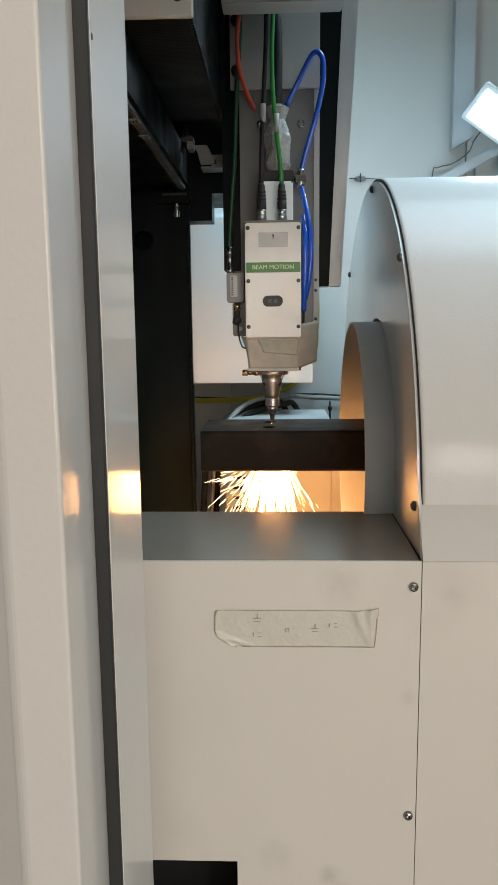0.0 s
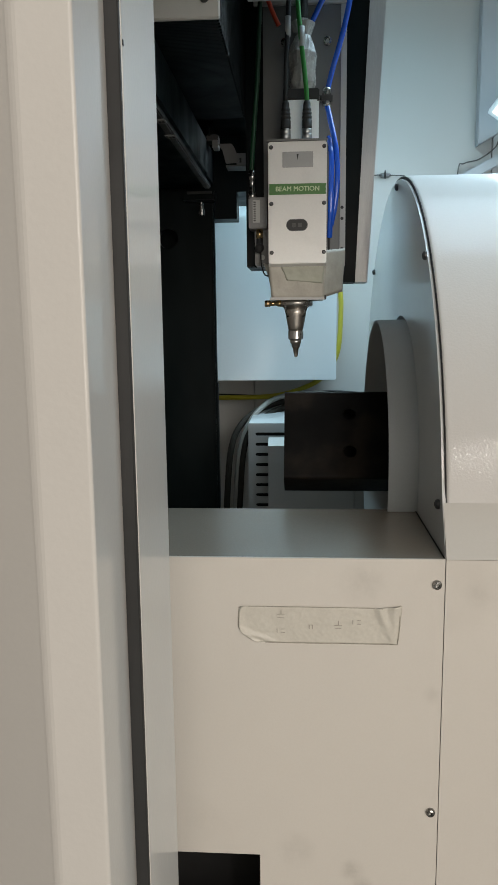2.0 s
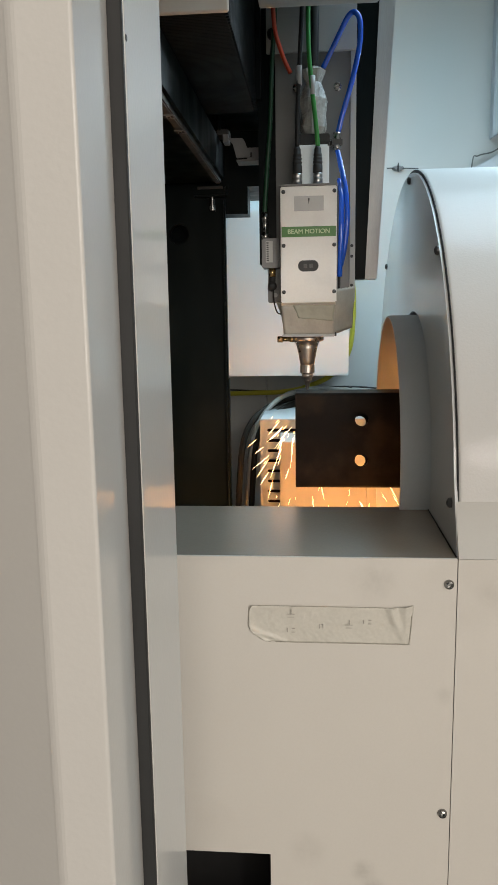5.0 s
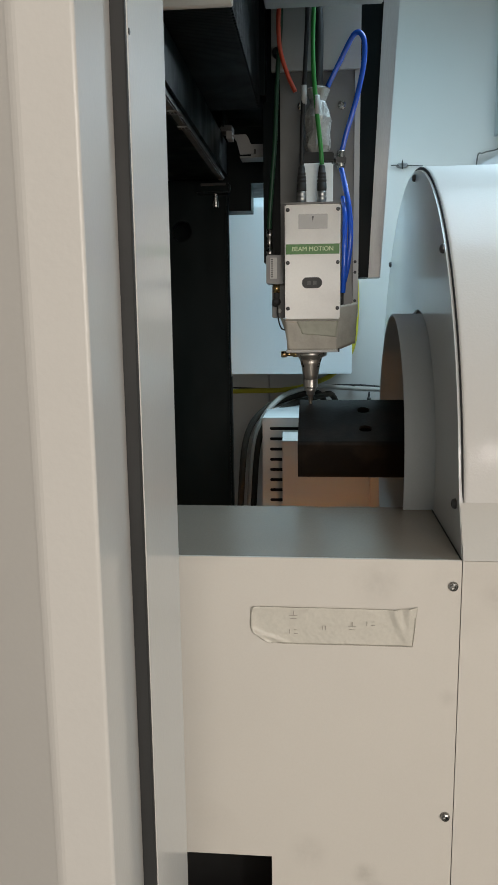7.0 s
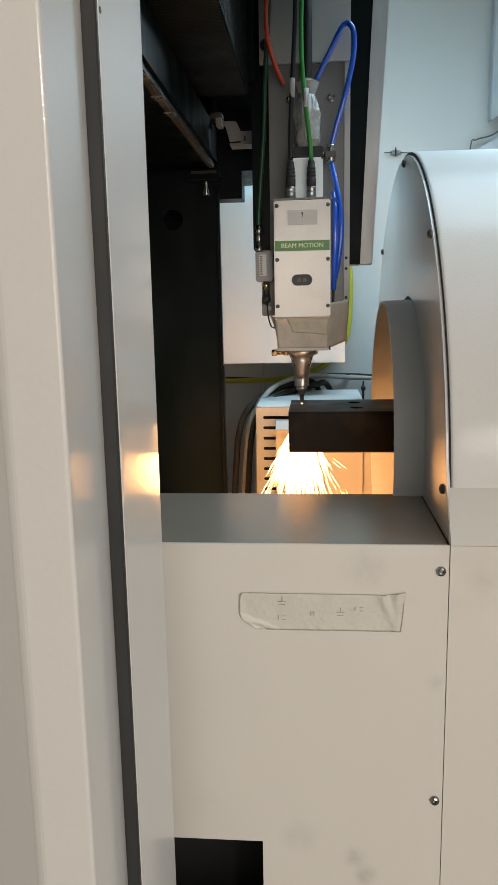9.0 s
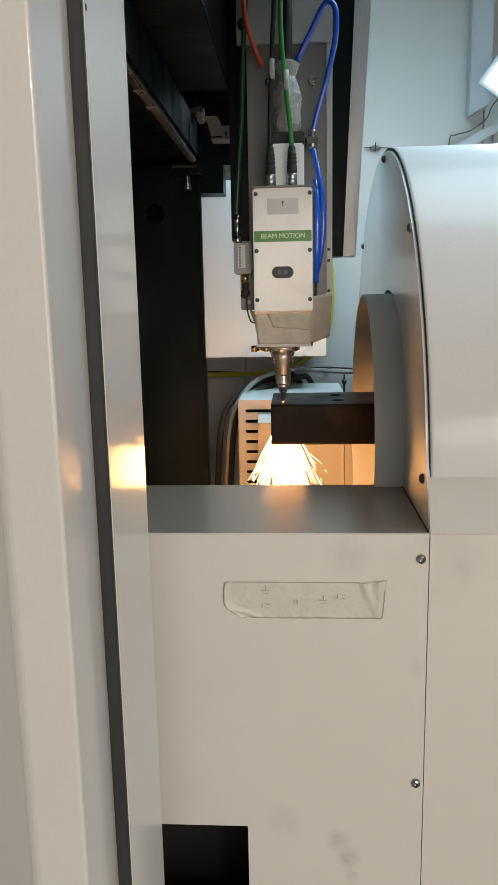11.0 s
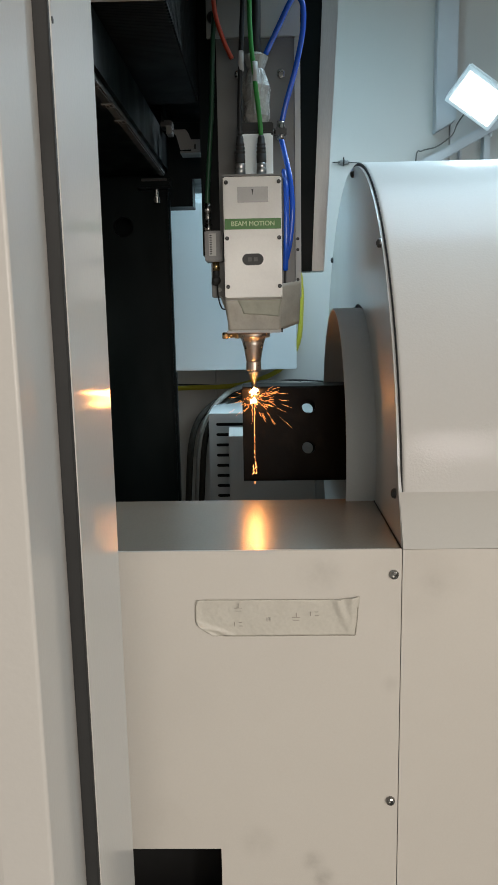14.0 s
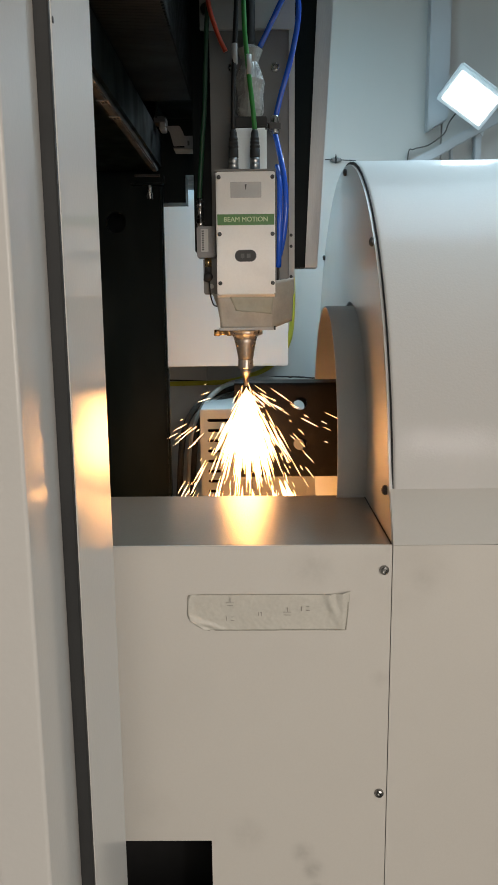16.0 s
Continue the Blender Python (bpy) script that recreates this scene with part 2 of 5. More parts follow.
def prism(outline, lo, hi, axis="Y", bevel=0.0):
    """A plate: an outline in the plane across the axis, from lo to hi along it. Outline pairs are (x,z) for Y, (y,z) for X, (x,y) for Z."""
    bm = bmesh.new()
    put = {"Y": lambda p, d: (p[0], d, p[1]), "X": lambda p, d: (d, p[0], p[1]), "Z": lambda p, d: (p[0], p[1], d)}[axis]
    a = [bm.verts.new(put(p, lo)) for p in outline]
    b = [bm.verts.new(put(p, hi)) for p in outline]
    k = len(outline)
    bm.faces.new(a)
    bm.faces.new(b)
    for i in range(k):
        bm.faces.new((a[i], a[(i + 1) % k], b[(i + 1) % k], b[i]))
    if bevel:
        bmesh.ops.bevel(bm, geom=list(bm.edges), offset=bevel, segments=2, affect="EDGES", clamp_overlap=True)
    return bm


def smooth_line(points, steps=8):
    pts = [Vector(p) for p in points]
    pts = [pts[0] * 2 - pts[1]] + pts + [pts[-1] * 2 - pts[-2]]
    out = []
    for i in range(1, len(pts) - 2):
        a, b, c, d = pts[i - 1:i + 3]
        for k in range(steps):
            t = k / steps
            out.append(0.5 * (2 * b + (c - a) * t + (2 * a - 5 * b + 4 * c - d) * t * t + (3 * b - a - 3 * c + d) * t ** 3))
    out.append(pts[-2])
    return out


def hose(points, r, n=10, steps=8):
    """A round cable along a smooth line."""
    line = smooth_line(points, steps)
    bm = bmesh.new()
    rings = []
    for i, p in enumerate(line):
        d = (line[min(i + 1, len(line) - 1)] - line[max(i - 1, 0)]).normalized()
        u = d.cross(Vector((0.31, 0.9, 0.2))).normalized()
        v = d.cross(u)
        rings.append([bm.verts.new(p + r * (u * math.cos(a) + v * math.sin(a))) for a in (2 * math.pi * k / n for k in range(n))])
    for p, q in zip(rings, rings[1:]):
        for i in range(n):
            bm.faces.new((p[i], p[(i + 1) % n], q[(i + 1) % n], q[i]))
    bm.faces.new(rings[0])
    bm.faces.new(rings[-1])
    return bm


def screw(parent, at, r=0.006, axis="-Y", mat=None):
    """A button-head screw with a socket."""
    bm = lathe([(r, 0), (r, r * 0.35), (r * 0.82, r * 0.7), (r * 0.5, r * 0.85), (r * 0.46, r * 0.85), (r * 0.4, r * 0.35)], "Z", (0, 0, 0), 14)
    turn = {"-Y": pose(*at, 90, 0, 0), "X-": pose(*at, 0, -90, 0), "Z": pose(*at)}[axis]
    bm.transform(turn)
    return part("screw", bm, mat or STEEL, parent)


# ---------------------------------------------------------------- the workshop round the machine
PANEL_Y, TABLE_Z, TABLE_BACK, END_X = 0.90, 1.1555, 1.154, 0.1755
AXIS_Y, AXIS_Z = 1.429, 1.221

tagged(link("floor", box(-6, 6, -7, 4.2, -0.2, 0.0), CONCRETE), "grey concrete workshop floor", "floor", kind="structure")
tagged(link("wall_south", box(-6, 6, -7.2, -7, 0, 4.6), ROOM), "plain workshop wall behind the doorway", "wall", kind="structure")
tagged(link("wall_west", box(-6.2, -6, -7, 4.2, 0, 4.6), ROOM), "plain workshop side wall", "wall", kind="structure")
tagged(link("wall_east", box(6, 6.2, -7, 4.2, 0, 4.6), ROOM), "plain workshop side wall", "wall", kind="structure")
tagged(link("wall_north", box(-6, 6, 4.2, 4.4, 0, 4.6), ROOM), "plain workshop end wall", "wall", kind="structure")
tagged(link("ceiling", box(-6, 6, -7, 4.2, 4.6, 4.7), ROOM), "plain workshop ceiling", "ceiling", kind="structure")


def back_wall():
    w = thing("wall_enclosure", "pale blue-white sheet-metal enclosure wall behind the cutting head", "wall", kind="structure")
    seams = [-1.4, -0.165, 0.62, 1.5]
    for a, b in zip(seams, seams[1:]):
        part("panel", box(a + 0.0015, b - 0.0015, 2.60, 2.62, 0, 2.9, 0.002, 1), WALL, w)
    part("backing", box(-1.4, 1.5, 2.62, 2.64, 0, 2.9), WALL, w)
    part("side_panel", box(1.48, 1.5, 1.0, 2.6, 0, 2.9), WALL, w)


back_wall()


# ---------------------------------------------------------------- machine base with its front panel and table
def holed_sheet(xs, zs, y0, y1):
    """One upright sheet with a rectangular opening in its middle field."""
    bm = bmesh.new()
    va, vb = [[[bm.verts.new((x, y, z)) for z in zs] for x in xs] for y in (y0, y1)]
    for v in (va, vb):
        for i in range(3):
            for k in range(3):
                if (i, k) != (1, 1):
                    bm.faces.new((v[i][k], v[i + 1][k], v[i + 1][k + 1], v[i][k + 1]))
    outer = [(i, 0) for i in range(3)] + [(3, k) for k in range(3)] + [(i, 3) for i in range(3, 0, -1)] + [(0, k) for k in range(3, 0, -1)]
    for loop in (outer, [(1, 1), (2, 1), (2, 2), (1, 2)]):
        for (i, k), (i2, k2) in zip(loop, loop[1:] + loop[:1]):
            bm.faces.new((va[i][k], va[i2][k2], vb[i2][k2], vb[i][k]))
    return bm


def machine_base():
    w = thing("cutting_table_cabinet", "cream powder-coated cabinet with a grey sheet table on top", "machine cabinet")
    x0, x1 = -0.42, END_X - 0.0004
    cl, cr, ct, cb = -0.225, -0.0593, 0.7387, 0.60
    bm = holed_sheet((x0, cl, cr, x1), (0.05, cb, ct, TABLE_Z + 0.0004), PANEL_Y, PANEL_Y + 0.003)
    part("front_panel", bm, PANEL, w, "cream front panel with a rectangular cutout")
    part("table_sheet", box(x0, x1, PANEL_Y + 0.0032, TABLE_BACK, TABLE_Z - 0.004, TABLE_Z, 0.0006, 1), TABLE, w, "grey worn table sheet")
    part("back_sheet", box(x0, x1, TABLE_BACK - 0.003, TABLE_BACK, 0.45, TABLE_Z - 0.004), PANEL, w)
    part("cutout_lip", box(cl, cr, PANEL_Y + 0.003, PANEL_Y + 0.05, ct, ct + 0.002), PANEL, w)
    # dark sheet behind the cutout, its colour standing for the shade inside
    part("cutout_shade_sheet", box(cl - 0.02, cr + 0.02, PANEL_Y + 0.16, PANEL_Y + 0.17, 0.4, 0.9), DARKHOLE, w)
    part("cross_bar", box(cl - 0.02, cr + 0.02, PANEL_Y + 0.10, PANEL_Y + 0.12, 0.675, 0.69, 0.004), BLACK, w, "dark bar inside the cutout")
    part("cross_bar", box(cl - 0.02, cr + 0.02, PANEL_Y + 0.095, PANEL_Y + 0.10, 0.667, 0.6705), ALUDARK, w, "dull thin bar inside the cutout")
    part("corner_gasket", box(x1 - 0.0013, x1, PANEL_Y + 0.002, TABLE_BACK, TABLE_Z, TABLE_Z + 0.0013), DARKHOLE, w, "black gasket along the table edge")
    for z in (1.123, 0.8105):
        screw(w, (0.1655, PANEL_Y, z), 0.0062)
    return w


machine_base()


def right_panel():
    """The front below the drum: a flat panel with a slanting strip up to the drum."""
    w = thing("chuck_cabinet", "cream powder-coated cabinet panel under the drum shroud", "machine cabinet")
    part("front_panel", box(END_X + 0.0008, 1.48, PANEL_Y, PANEL_Y + 0.003, 0.05, TABLE_Z - 0.0005), PANEL, w)
    o = [(PANEL_Y, TABLE_Z), (PANEL_Y + 0.003, TABLE_Z), (0.935, 1.220), (0.932, 1.220)]
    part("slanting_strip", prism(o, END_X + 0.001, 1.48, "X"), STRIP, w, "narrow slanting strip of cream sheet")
    return w


right_panel()

# ---------------------------------------------------------------- drum shroud over the chuck
DRUM_Y, DRUM_Z, DRUM_R = 1.508, 1.133, 0.583
SLV_X, SLV_Y, SLV_Z, SLV_R = 0.131, 1.372, 1.212, 0.240


def drum_outline(r, low, n=40):
    """Arch outline in (y, z): from the front foot over the top to the back foot."""
    a0 = math.asin((1.220 - DRUM_Z) / DRUM_R)
    pts = []
    for i in range(n + 1):
        a = math.pi - a0 - (math.pi - 2 * a0) * i / n
        pts.append((DRUM_Y + r * math.cos(a), DRUM_Z + r * math.sin(a)))
    return [(pts[0][0], low)] + pts + [(pts[-1][0], low)] if low is not None else pts


def drum():
    w = thing("chuck_shroud", "large white half-round sheet-metal shroud over the rotating chuck", "machine shroud")
    outer, inner = drum_outline(DRUM_R, None), drum_outline(DRUM_R - 0.003, None)
    bm = bmesh.new()
    xs = [END_X + 0.0050, END_X + 0.008, END_X + 0.0095, END_X + 0.012, 1.48]
    rings = []
    for x, grow in zip(xs, (-0.0025, -0.0004, 0.0, 0.0, 0.0)):
        rings.append([bm.verts.new((x, DRUM_Y + (p[0] - DRUM_Y) * (1 + grow), DRUM_Z + (p[1] - DRUM_Z) * (1 + grow))) for p in outer])
    for p, q in zip(rings, rings[1:]):
        for i in range(len(p) - 1):
            bm.faces.new((p[i], p[i + 1], q[i + 1], q[i]))
    ri = [[bm.verts.new((x, p[0], p[1])) for p in inner] for x in (xs[0], xs[-1])]
    for i in range(len(inner) - 1):
        bm.faces.new((ri[0][i], ri[0][i + 1], ri[1][i + 1], ri[1][i]))
        bm.faces.new((rings[0][i], rings[0][i + 1], ri[0][i + 1], ri[0][i]))
    part("cover", bm, SHROUD, w, "white curved sheet cover", True)
    # end plate with a round opening
    bm = bmesh.new()
    n = 72
    ring = []
    edge = []
    cy, cz, r = SLV_Y, SLV_Z, SLV_R + 0.007
    for i in range(n):
        a = 2 * math.pi * i / n
        d = Vector((math.cos(a), math.sin(a)))
        ring.append((cy + r * d.x, cz + r * d.y))
        # reach from the sleeve's centre to the plate's outline
        lo, hi = r, 1.2
        for _ in range(40):
            mid = (lo + hi) / 2
            y, z = cy + mid * d.x, cz + mid * d.y
            inside = (math.hypot(y - DRUM_Y, z - DRUM_Z) < DRUM_R - 0.006 if z > 1.220 else (z > 0.62 and PANEL_Y + 0.004 + max(0, z - TABLE_Z) * 0.45 < y < 2 * DRUM_Y - 0.93))
            lo, hi = (mid, hi) if inside else (lo, mid)
        edge.append((cy + lo * d.x, cz + lo * d.y))
    for x, off in ((END_X, 0), (END_X + 0.004, 1)):
        va = [bm.verts.new((x, *p)) for p in ring]
        vb = [bm.verts.new((x, *p)) for p in edge]
        for i in range(n):
            bm.faces.new((va[i], va[(i + 1) % n], vb[(i + 1) % n], vb[i]))
        if off:
            for k in range(n):
                bm.faces.new((pa[k], pa[(k + 1) % n], va[(k + 1) % n], va[k]))
                bm.faces.new((pb[k], pb[(k + 1) % n], vb[(k + 1) % n], vb[k]))
        pa, pb = va, vb
    part("end_plate", bm, ENDPLATE, w, "flat white end plate with a round opening")
    bm = bmesh.new()
    g = [[bm.verts.new((END_X + x, *p)) for p in drum_outline(DRUM_R - dr, None)] for x, dr in ((0.0039, 0.0062), (0.0036, 0.0035), (0.0041, 0.0010), (0.0051, 0.0008))]
    for p, q in zip(g, g[1:]):
        for i in range(len(p) - 1):
            bm.faces.new((p[i], p[i + 1], q[i + 1], q[i]))
    part("edge_gasket", bm, RUBBER, w, "black edge gasket")
    for y, z in ((1.451, 1.695), (1.109, 1.542), (1.868, 1.568), (0.955, 1.213)):
        screw(w, (END_X, y, z), 0.0068, "X-", DARKSTEEL)
    # sleeve
    bm = bmesh.new()
    n = 72
    prof = [(SLV_X, SLV_R - 0.004), (SLV_X, SLV_R), (0.62, SLV_R), (0.62, SLV_R - 0.004)]
    rings = [[bm.verts.new((x, SLV_Y + r * math.cos(a), SLV_Z + r * math.sin(a))) for a in (2 * math.pi * i / n for i in range(n))] for x, r in prof]
    for k in range(4):
        p, q = rings[k], rings[(k + 1) % 4]
        for i in range(n):
            f = bm.faces.new((p[i], p[(i + 1) % n], q[(i + 1) % n], q[i]))
    part("sleeve", bm, SLEEVE, w, "grey round guard sleeve", True)
    bm = bmesh.new()
    rings = [[bm.verts.new((x, SLV_Y + r * math.cos(a), SLV_Z + r * math.sin(a))) for a in (2 * math.pi * i / n for i in range(n))] for x, r in ((SLV_X + 0.001, SLV_R - 0.0045), (0.60, SLV_R - 0.0045), (0.60, SLV_R - 0.0042), (SLV_X + 0.001, SLV_R - 0.0042))]
    for k in range(4):
        p, q = rings[k], rings[(k + 1) % 4]
        for i in range(n):
            bm.faces.new((p[i], p[(i + 1) % n], q[(i + 1) % n], q[i]))
    part("sleeve_lining", bm, SLEEVE_IN, w, "dark grey lining inside the sleeve", True)
    part("chuck_face", lathe([(SLV_R - 0.006, 0), (SLV_R - 0.006, 0.03)], "X", (0.585, SLV_Y, SLV_Z), 48), BLACK, w, "dark chuck face inside the sleeve")
    return w


drum()


# ---------------------------------------------------------------- doorway: sliding door edge, seal, jamb
def doorway():
    w = thing("sliding_door", "glossy cream sliding door edge standing open beside the doorway", "door")
    o = [(-0.60, 0.530), (-0.36, 0.5235), (-0.1668, 0.4207), (-0.1652, 0.4197), (-0.1632, 0.4189), (-0.1612, 0.4183), (-0.1590, 0.4180)]
    for k in range(7):
        a = math.pi / 2 * k / 6
        o.append((-0.1300 + 0.0022 * math.sin(a), 0.4202 - 0.0022 * math.cos(a)))
    o += [(-0.1316, 0.504), (-0.23, 0.507), (-0.36, 0.532), (-0.60, 0.538)]
    part("door_leaf", prism(o, 0.02, 2.6, "Z"), DOOR, w)
    j = thing("door_jamb", "glossy cream folded-metal door jamb with a black rubber seal", "door frame", kind="structure")
    part("jamb", prism([(-0.22, 0.652), (-0.22, 0.510), (-0.1221, 0.510), (-0.1218, 0.5104), (-0.1260, 0.6513), (-0.1264, 0.652)], 0.0, 2.6, "Z"), DOOR, j)
    part("rubber_seal", box(-0.1335, -0.1223, 0.505, 0.510, 0.02, 2.6, 0.001, 1), RUBBER, j, "black rubber seal strip")
    part("plug", lathe([(0.0022, 0), (0.0022, 0.0006), (0.0012, 0.0009)], "X", (-0.1220, 0.5135, 1.6321), 12), DARKSTEEL, j, "tiny dark plug in the jamb edge")
    part("header", box(-0.60, 1.48, 0.45, 0.60, 1.79, 2.6, 0.002), DOOR, j, "cream header over the doorway")
    part("jamb_panel", box(-0.60, -0.22, 0.55, 0.58, 0.0, 2.6), DOOR, j)


doorway()


# ---------------------------------------------------------------- gantry on the far side of the doorway
def gantry():
    w = thing("bellows_cover", "black folded bellows over the gantry guideway with a cream end plate", "bellows")
    part("end_plate", box(-0.45, -0.1055, 0.992, 1.0, 1.826, 2.4, 0.002, 1), PANEL, w, "cream end plate")
    screw(w, (-0.1246, 0.992, 1.8496), 0.0062, "-Y", DARKSTEEL)
    bm = bmesh.new()
    y, k = 1.002, 0
    while y < 1.47:
        d = 0.0 if k % 2 == 0 else 0.0035
        box(-0.42, -0.108 - d, y, y + 0.0045, 1.829, 2.4, bm=bm)
        y += 0.005
        k += 1
    part("folds", bm, BELLOWS, w)
    b = thing("gantry_side_beam", "black steel side beam carrying a linear rail", "beam")
    part("beam", box(-0.62, -0.196, 0.80, 1.70, 1.745, 1.825, 0.006), BLACK, b)
    part("rail", box(-0.212, -0.199, 0.82, 1.66, 1.736, 1.745, 0.002), RAILGREY, b, "dull steel linear rail")
    for yy in (1.00, 1.10, 1.19):
        scrap = part("tape_scrap", box(-0.2135, -0.1965, yy, yy + 0.020, 1.7345, 1.7362, 0.0005, 1), PLATE, b, "dull printed scrap on the rail")
        for q in range(3):
            part("print", box(-0.2125 + q * 0.0052, -0.2092 + q * 0.0052, yy + 0.003 + 0.004 * (q == 1), yy + 0.017 - 0.003 * q, 1.7338, 1.7345), INK, scrap)
    c = thing("gantry_column", "black painted steel column with a round hole", "column")
    bm = bmesh.new()
    # plate with a round hole
    hx, hz, hr, n = -0.300, 1.637, 0.022, 32
    ex0, ex1, ez0, ez1 = -0.65, -0.1965, 0.3, 1.735
    rects = [(ex0, hx - 0.04, ez0, ez1), (hx + 0.04, ex1, ez0, ez1), (hx - 0.04, hx + 0.04, hz + 0.04, ez1), (hx - 0.04, hx + 0.04, ez0, hz - 0.04)]
    for a, b2, lo, hi in rects:
        box(a, b2, 1.70, 1.72, lo, hi, bm=bm)
    ci, sq = [], []
    for i in range(n):
        a = 2 * math.pi * i / n
        cx, cz = math.cos(a), math.sin(a)
        m = max(abs(cx), abs(cz))
        ci.append((hx + hr * cx, hz + hr * cz))
        sq.append((hx + 0.04 * cx / m, hz + 0.04 * cz / m))
    vi = [bm.verts.new((p[0], 1.70, p[1])) for p in ci]
    vo = [bm.verts.new((p[0], 1.70, p[1])) for p in sq]
    vb = [bm.verts.new((p[0], 1.72, p[1])) for p in ci]
    for i in range(n):
        k = (i + 1) % n
        bm.faces.new((vi[i], vi[k], vo[k], vo[i]))
        bm.faces.new((vi[i], vi[k], vb[k], vb[i]))
    part("front_plate", bm, BLACK, c)
    part("body", box(-0.65, -0.235, 1.76, 1.90, 0.3, 1.735), BLACK, c)
    # black box added to stand for a hose bundle's shadow beside the column
    part("lower_shadow_box", box(-0.240, -0.194, 1.702, 1.72, 0.3, 1.315), BLACK, c, "black box low on the column for a hose bundle's shadow")
    part("web", box(-0.245, -0.235, 1.72, 1.76, 0.3, 1.735), BLACK, c)
    part("flange", box(-0.262, -0.19, 1.675, 1.70, 1.713, 1.735, 0.003), BLACK, c, "black flange at the column head")
    part("edge_trim", box(-0.2045, -0.1955, 1.694, 1.70, 0.3, 1.712, 0.003, 3), BLACK, c, "rounded dark edge of the column")
    part("shim", box(-0.252, -0.197, 1.671, 1.675, 1.728, 1.7335, 0.0008, 1), RUBBER, c, "thin dull shim on the flange")
    part("bolt", lathe([(0.007, 0), (0.007, 0.012), (0.0045, 0.012), (0.0045, 0.03)], "Z", (-0.222, 1.69, 1.685), 16), STEEL, c, "steel bolt")
    t = thing("gantry_cross_beam", "black steel cross beam over the cutting area", "beam")
    part("beam", box(-0.62, -0.105, 1.74, 1.95, 1.742, 2.5), BLACK, t)
    part("lower_block", box(-0.62, -0.1485, 1.735, 1.80, 1.6825, 1.742), BLACK, t)
    part("upper_beam", box(-0.62, -0.10, 1.50, 1.74, 1.86, 2.5), BLACK, t)
    s = thing("sensor_bracket", "small bent grey steel bracket under the gantry", "bracket")
    part("foot", box(-0.198, -0.174, 1.60, 1.64, 1.821, 1.833, 0.0015), DARKSTEEL, s)
    part("neck", box(-0.186, -0.174, 1.595, 1.63, 1.806, 1.821, 0.001), ALUDARK, s)
    o = [(-0.1745, 1.812), (-0.1455, 1.812), (-0.1405, 1.805), (-0.1290, 1.778), (-0.1345, 1.774), (-0.1575, 1.773), (-0.1640, 1.800)]
    part("tongue", prism(o, 1.590, 1.5935, "Y", 0.0008), ALUDARK, s, "bent grey sheet tongue")
    part("shelf", box(-0.158, -0.110, 1.592, 1.64, 1.7675, 1.7705), PLATE, s, "dull shelf edge")
    part("back", box(-0.1375, -0.110, 1.61, 1.614, 1.7705, 1.797, 0.001), ALUDARK, s)
    part("slot", box(-0.131, -0.127, 1.6085, 1.61, 1.778, 1.787), INK, s)
    part("hanger", box(-0.195, -0.19, 1.60, 1.74, 1.83, 1.86), BLACK, s)


gantry()


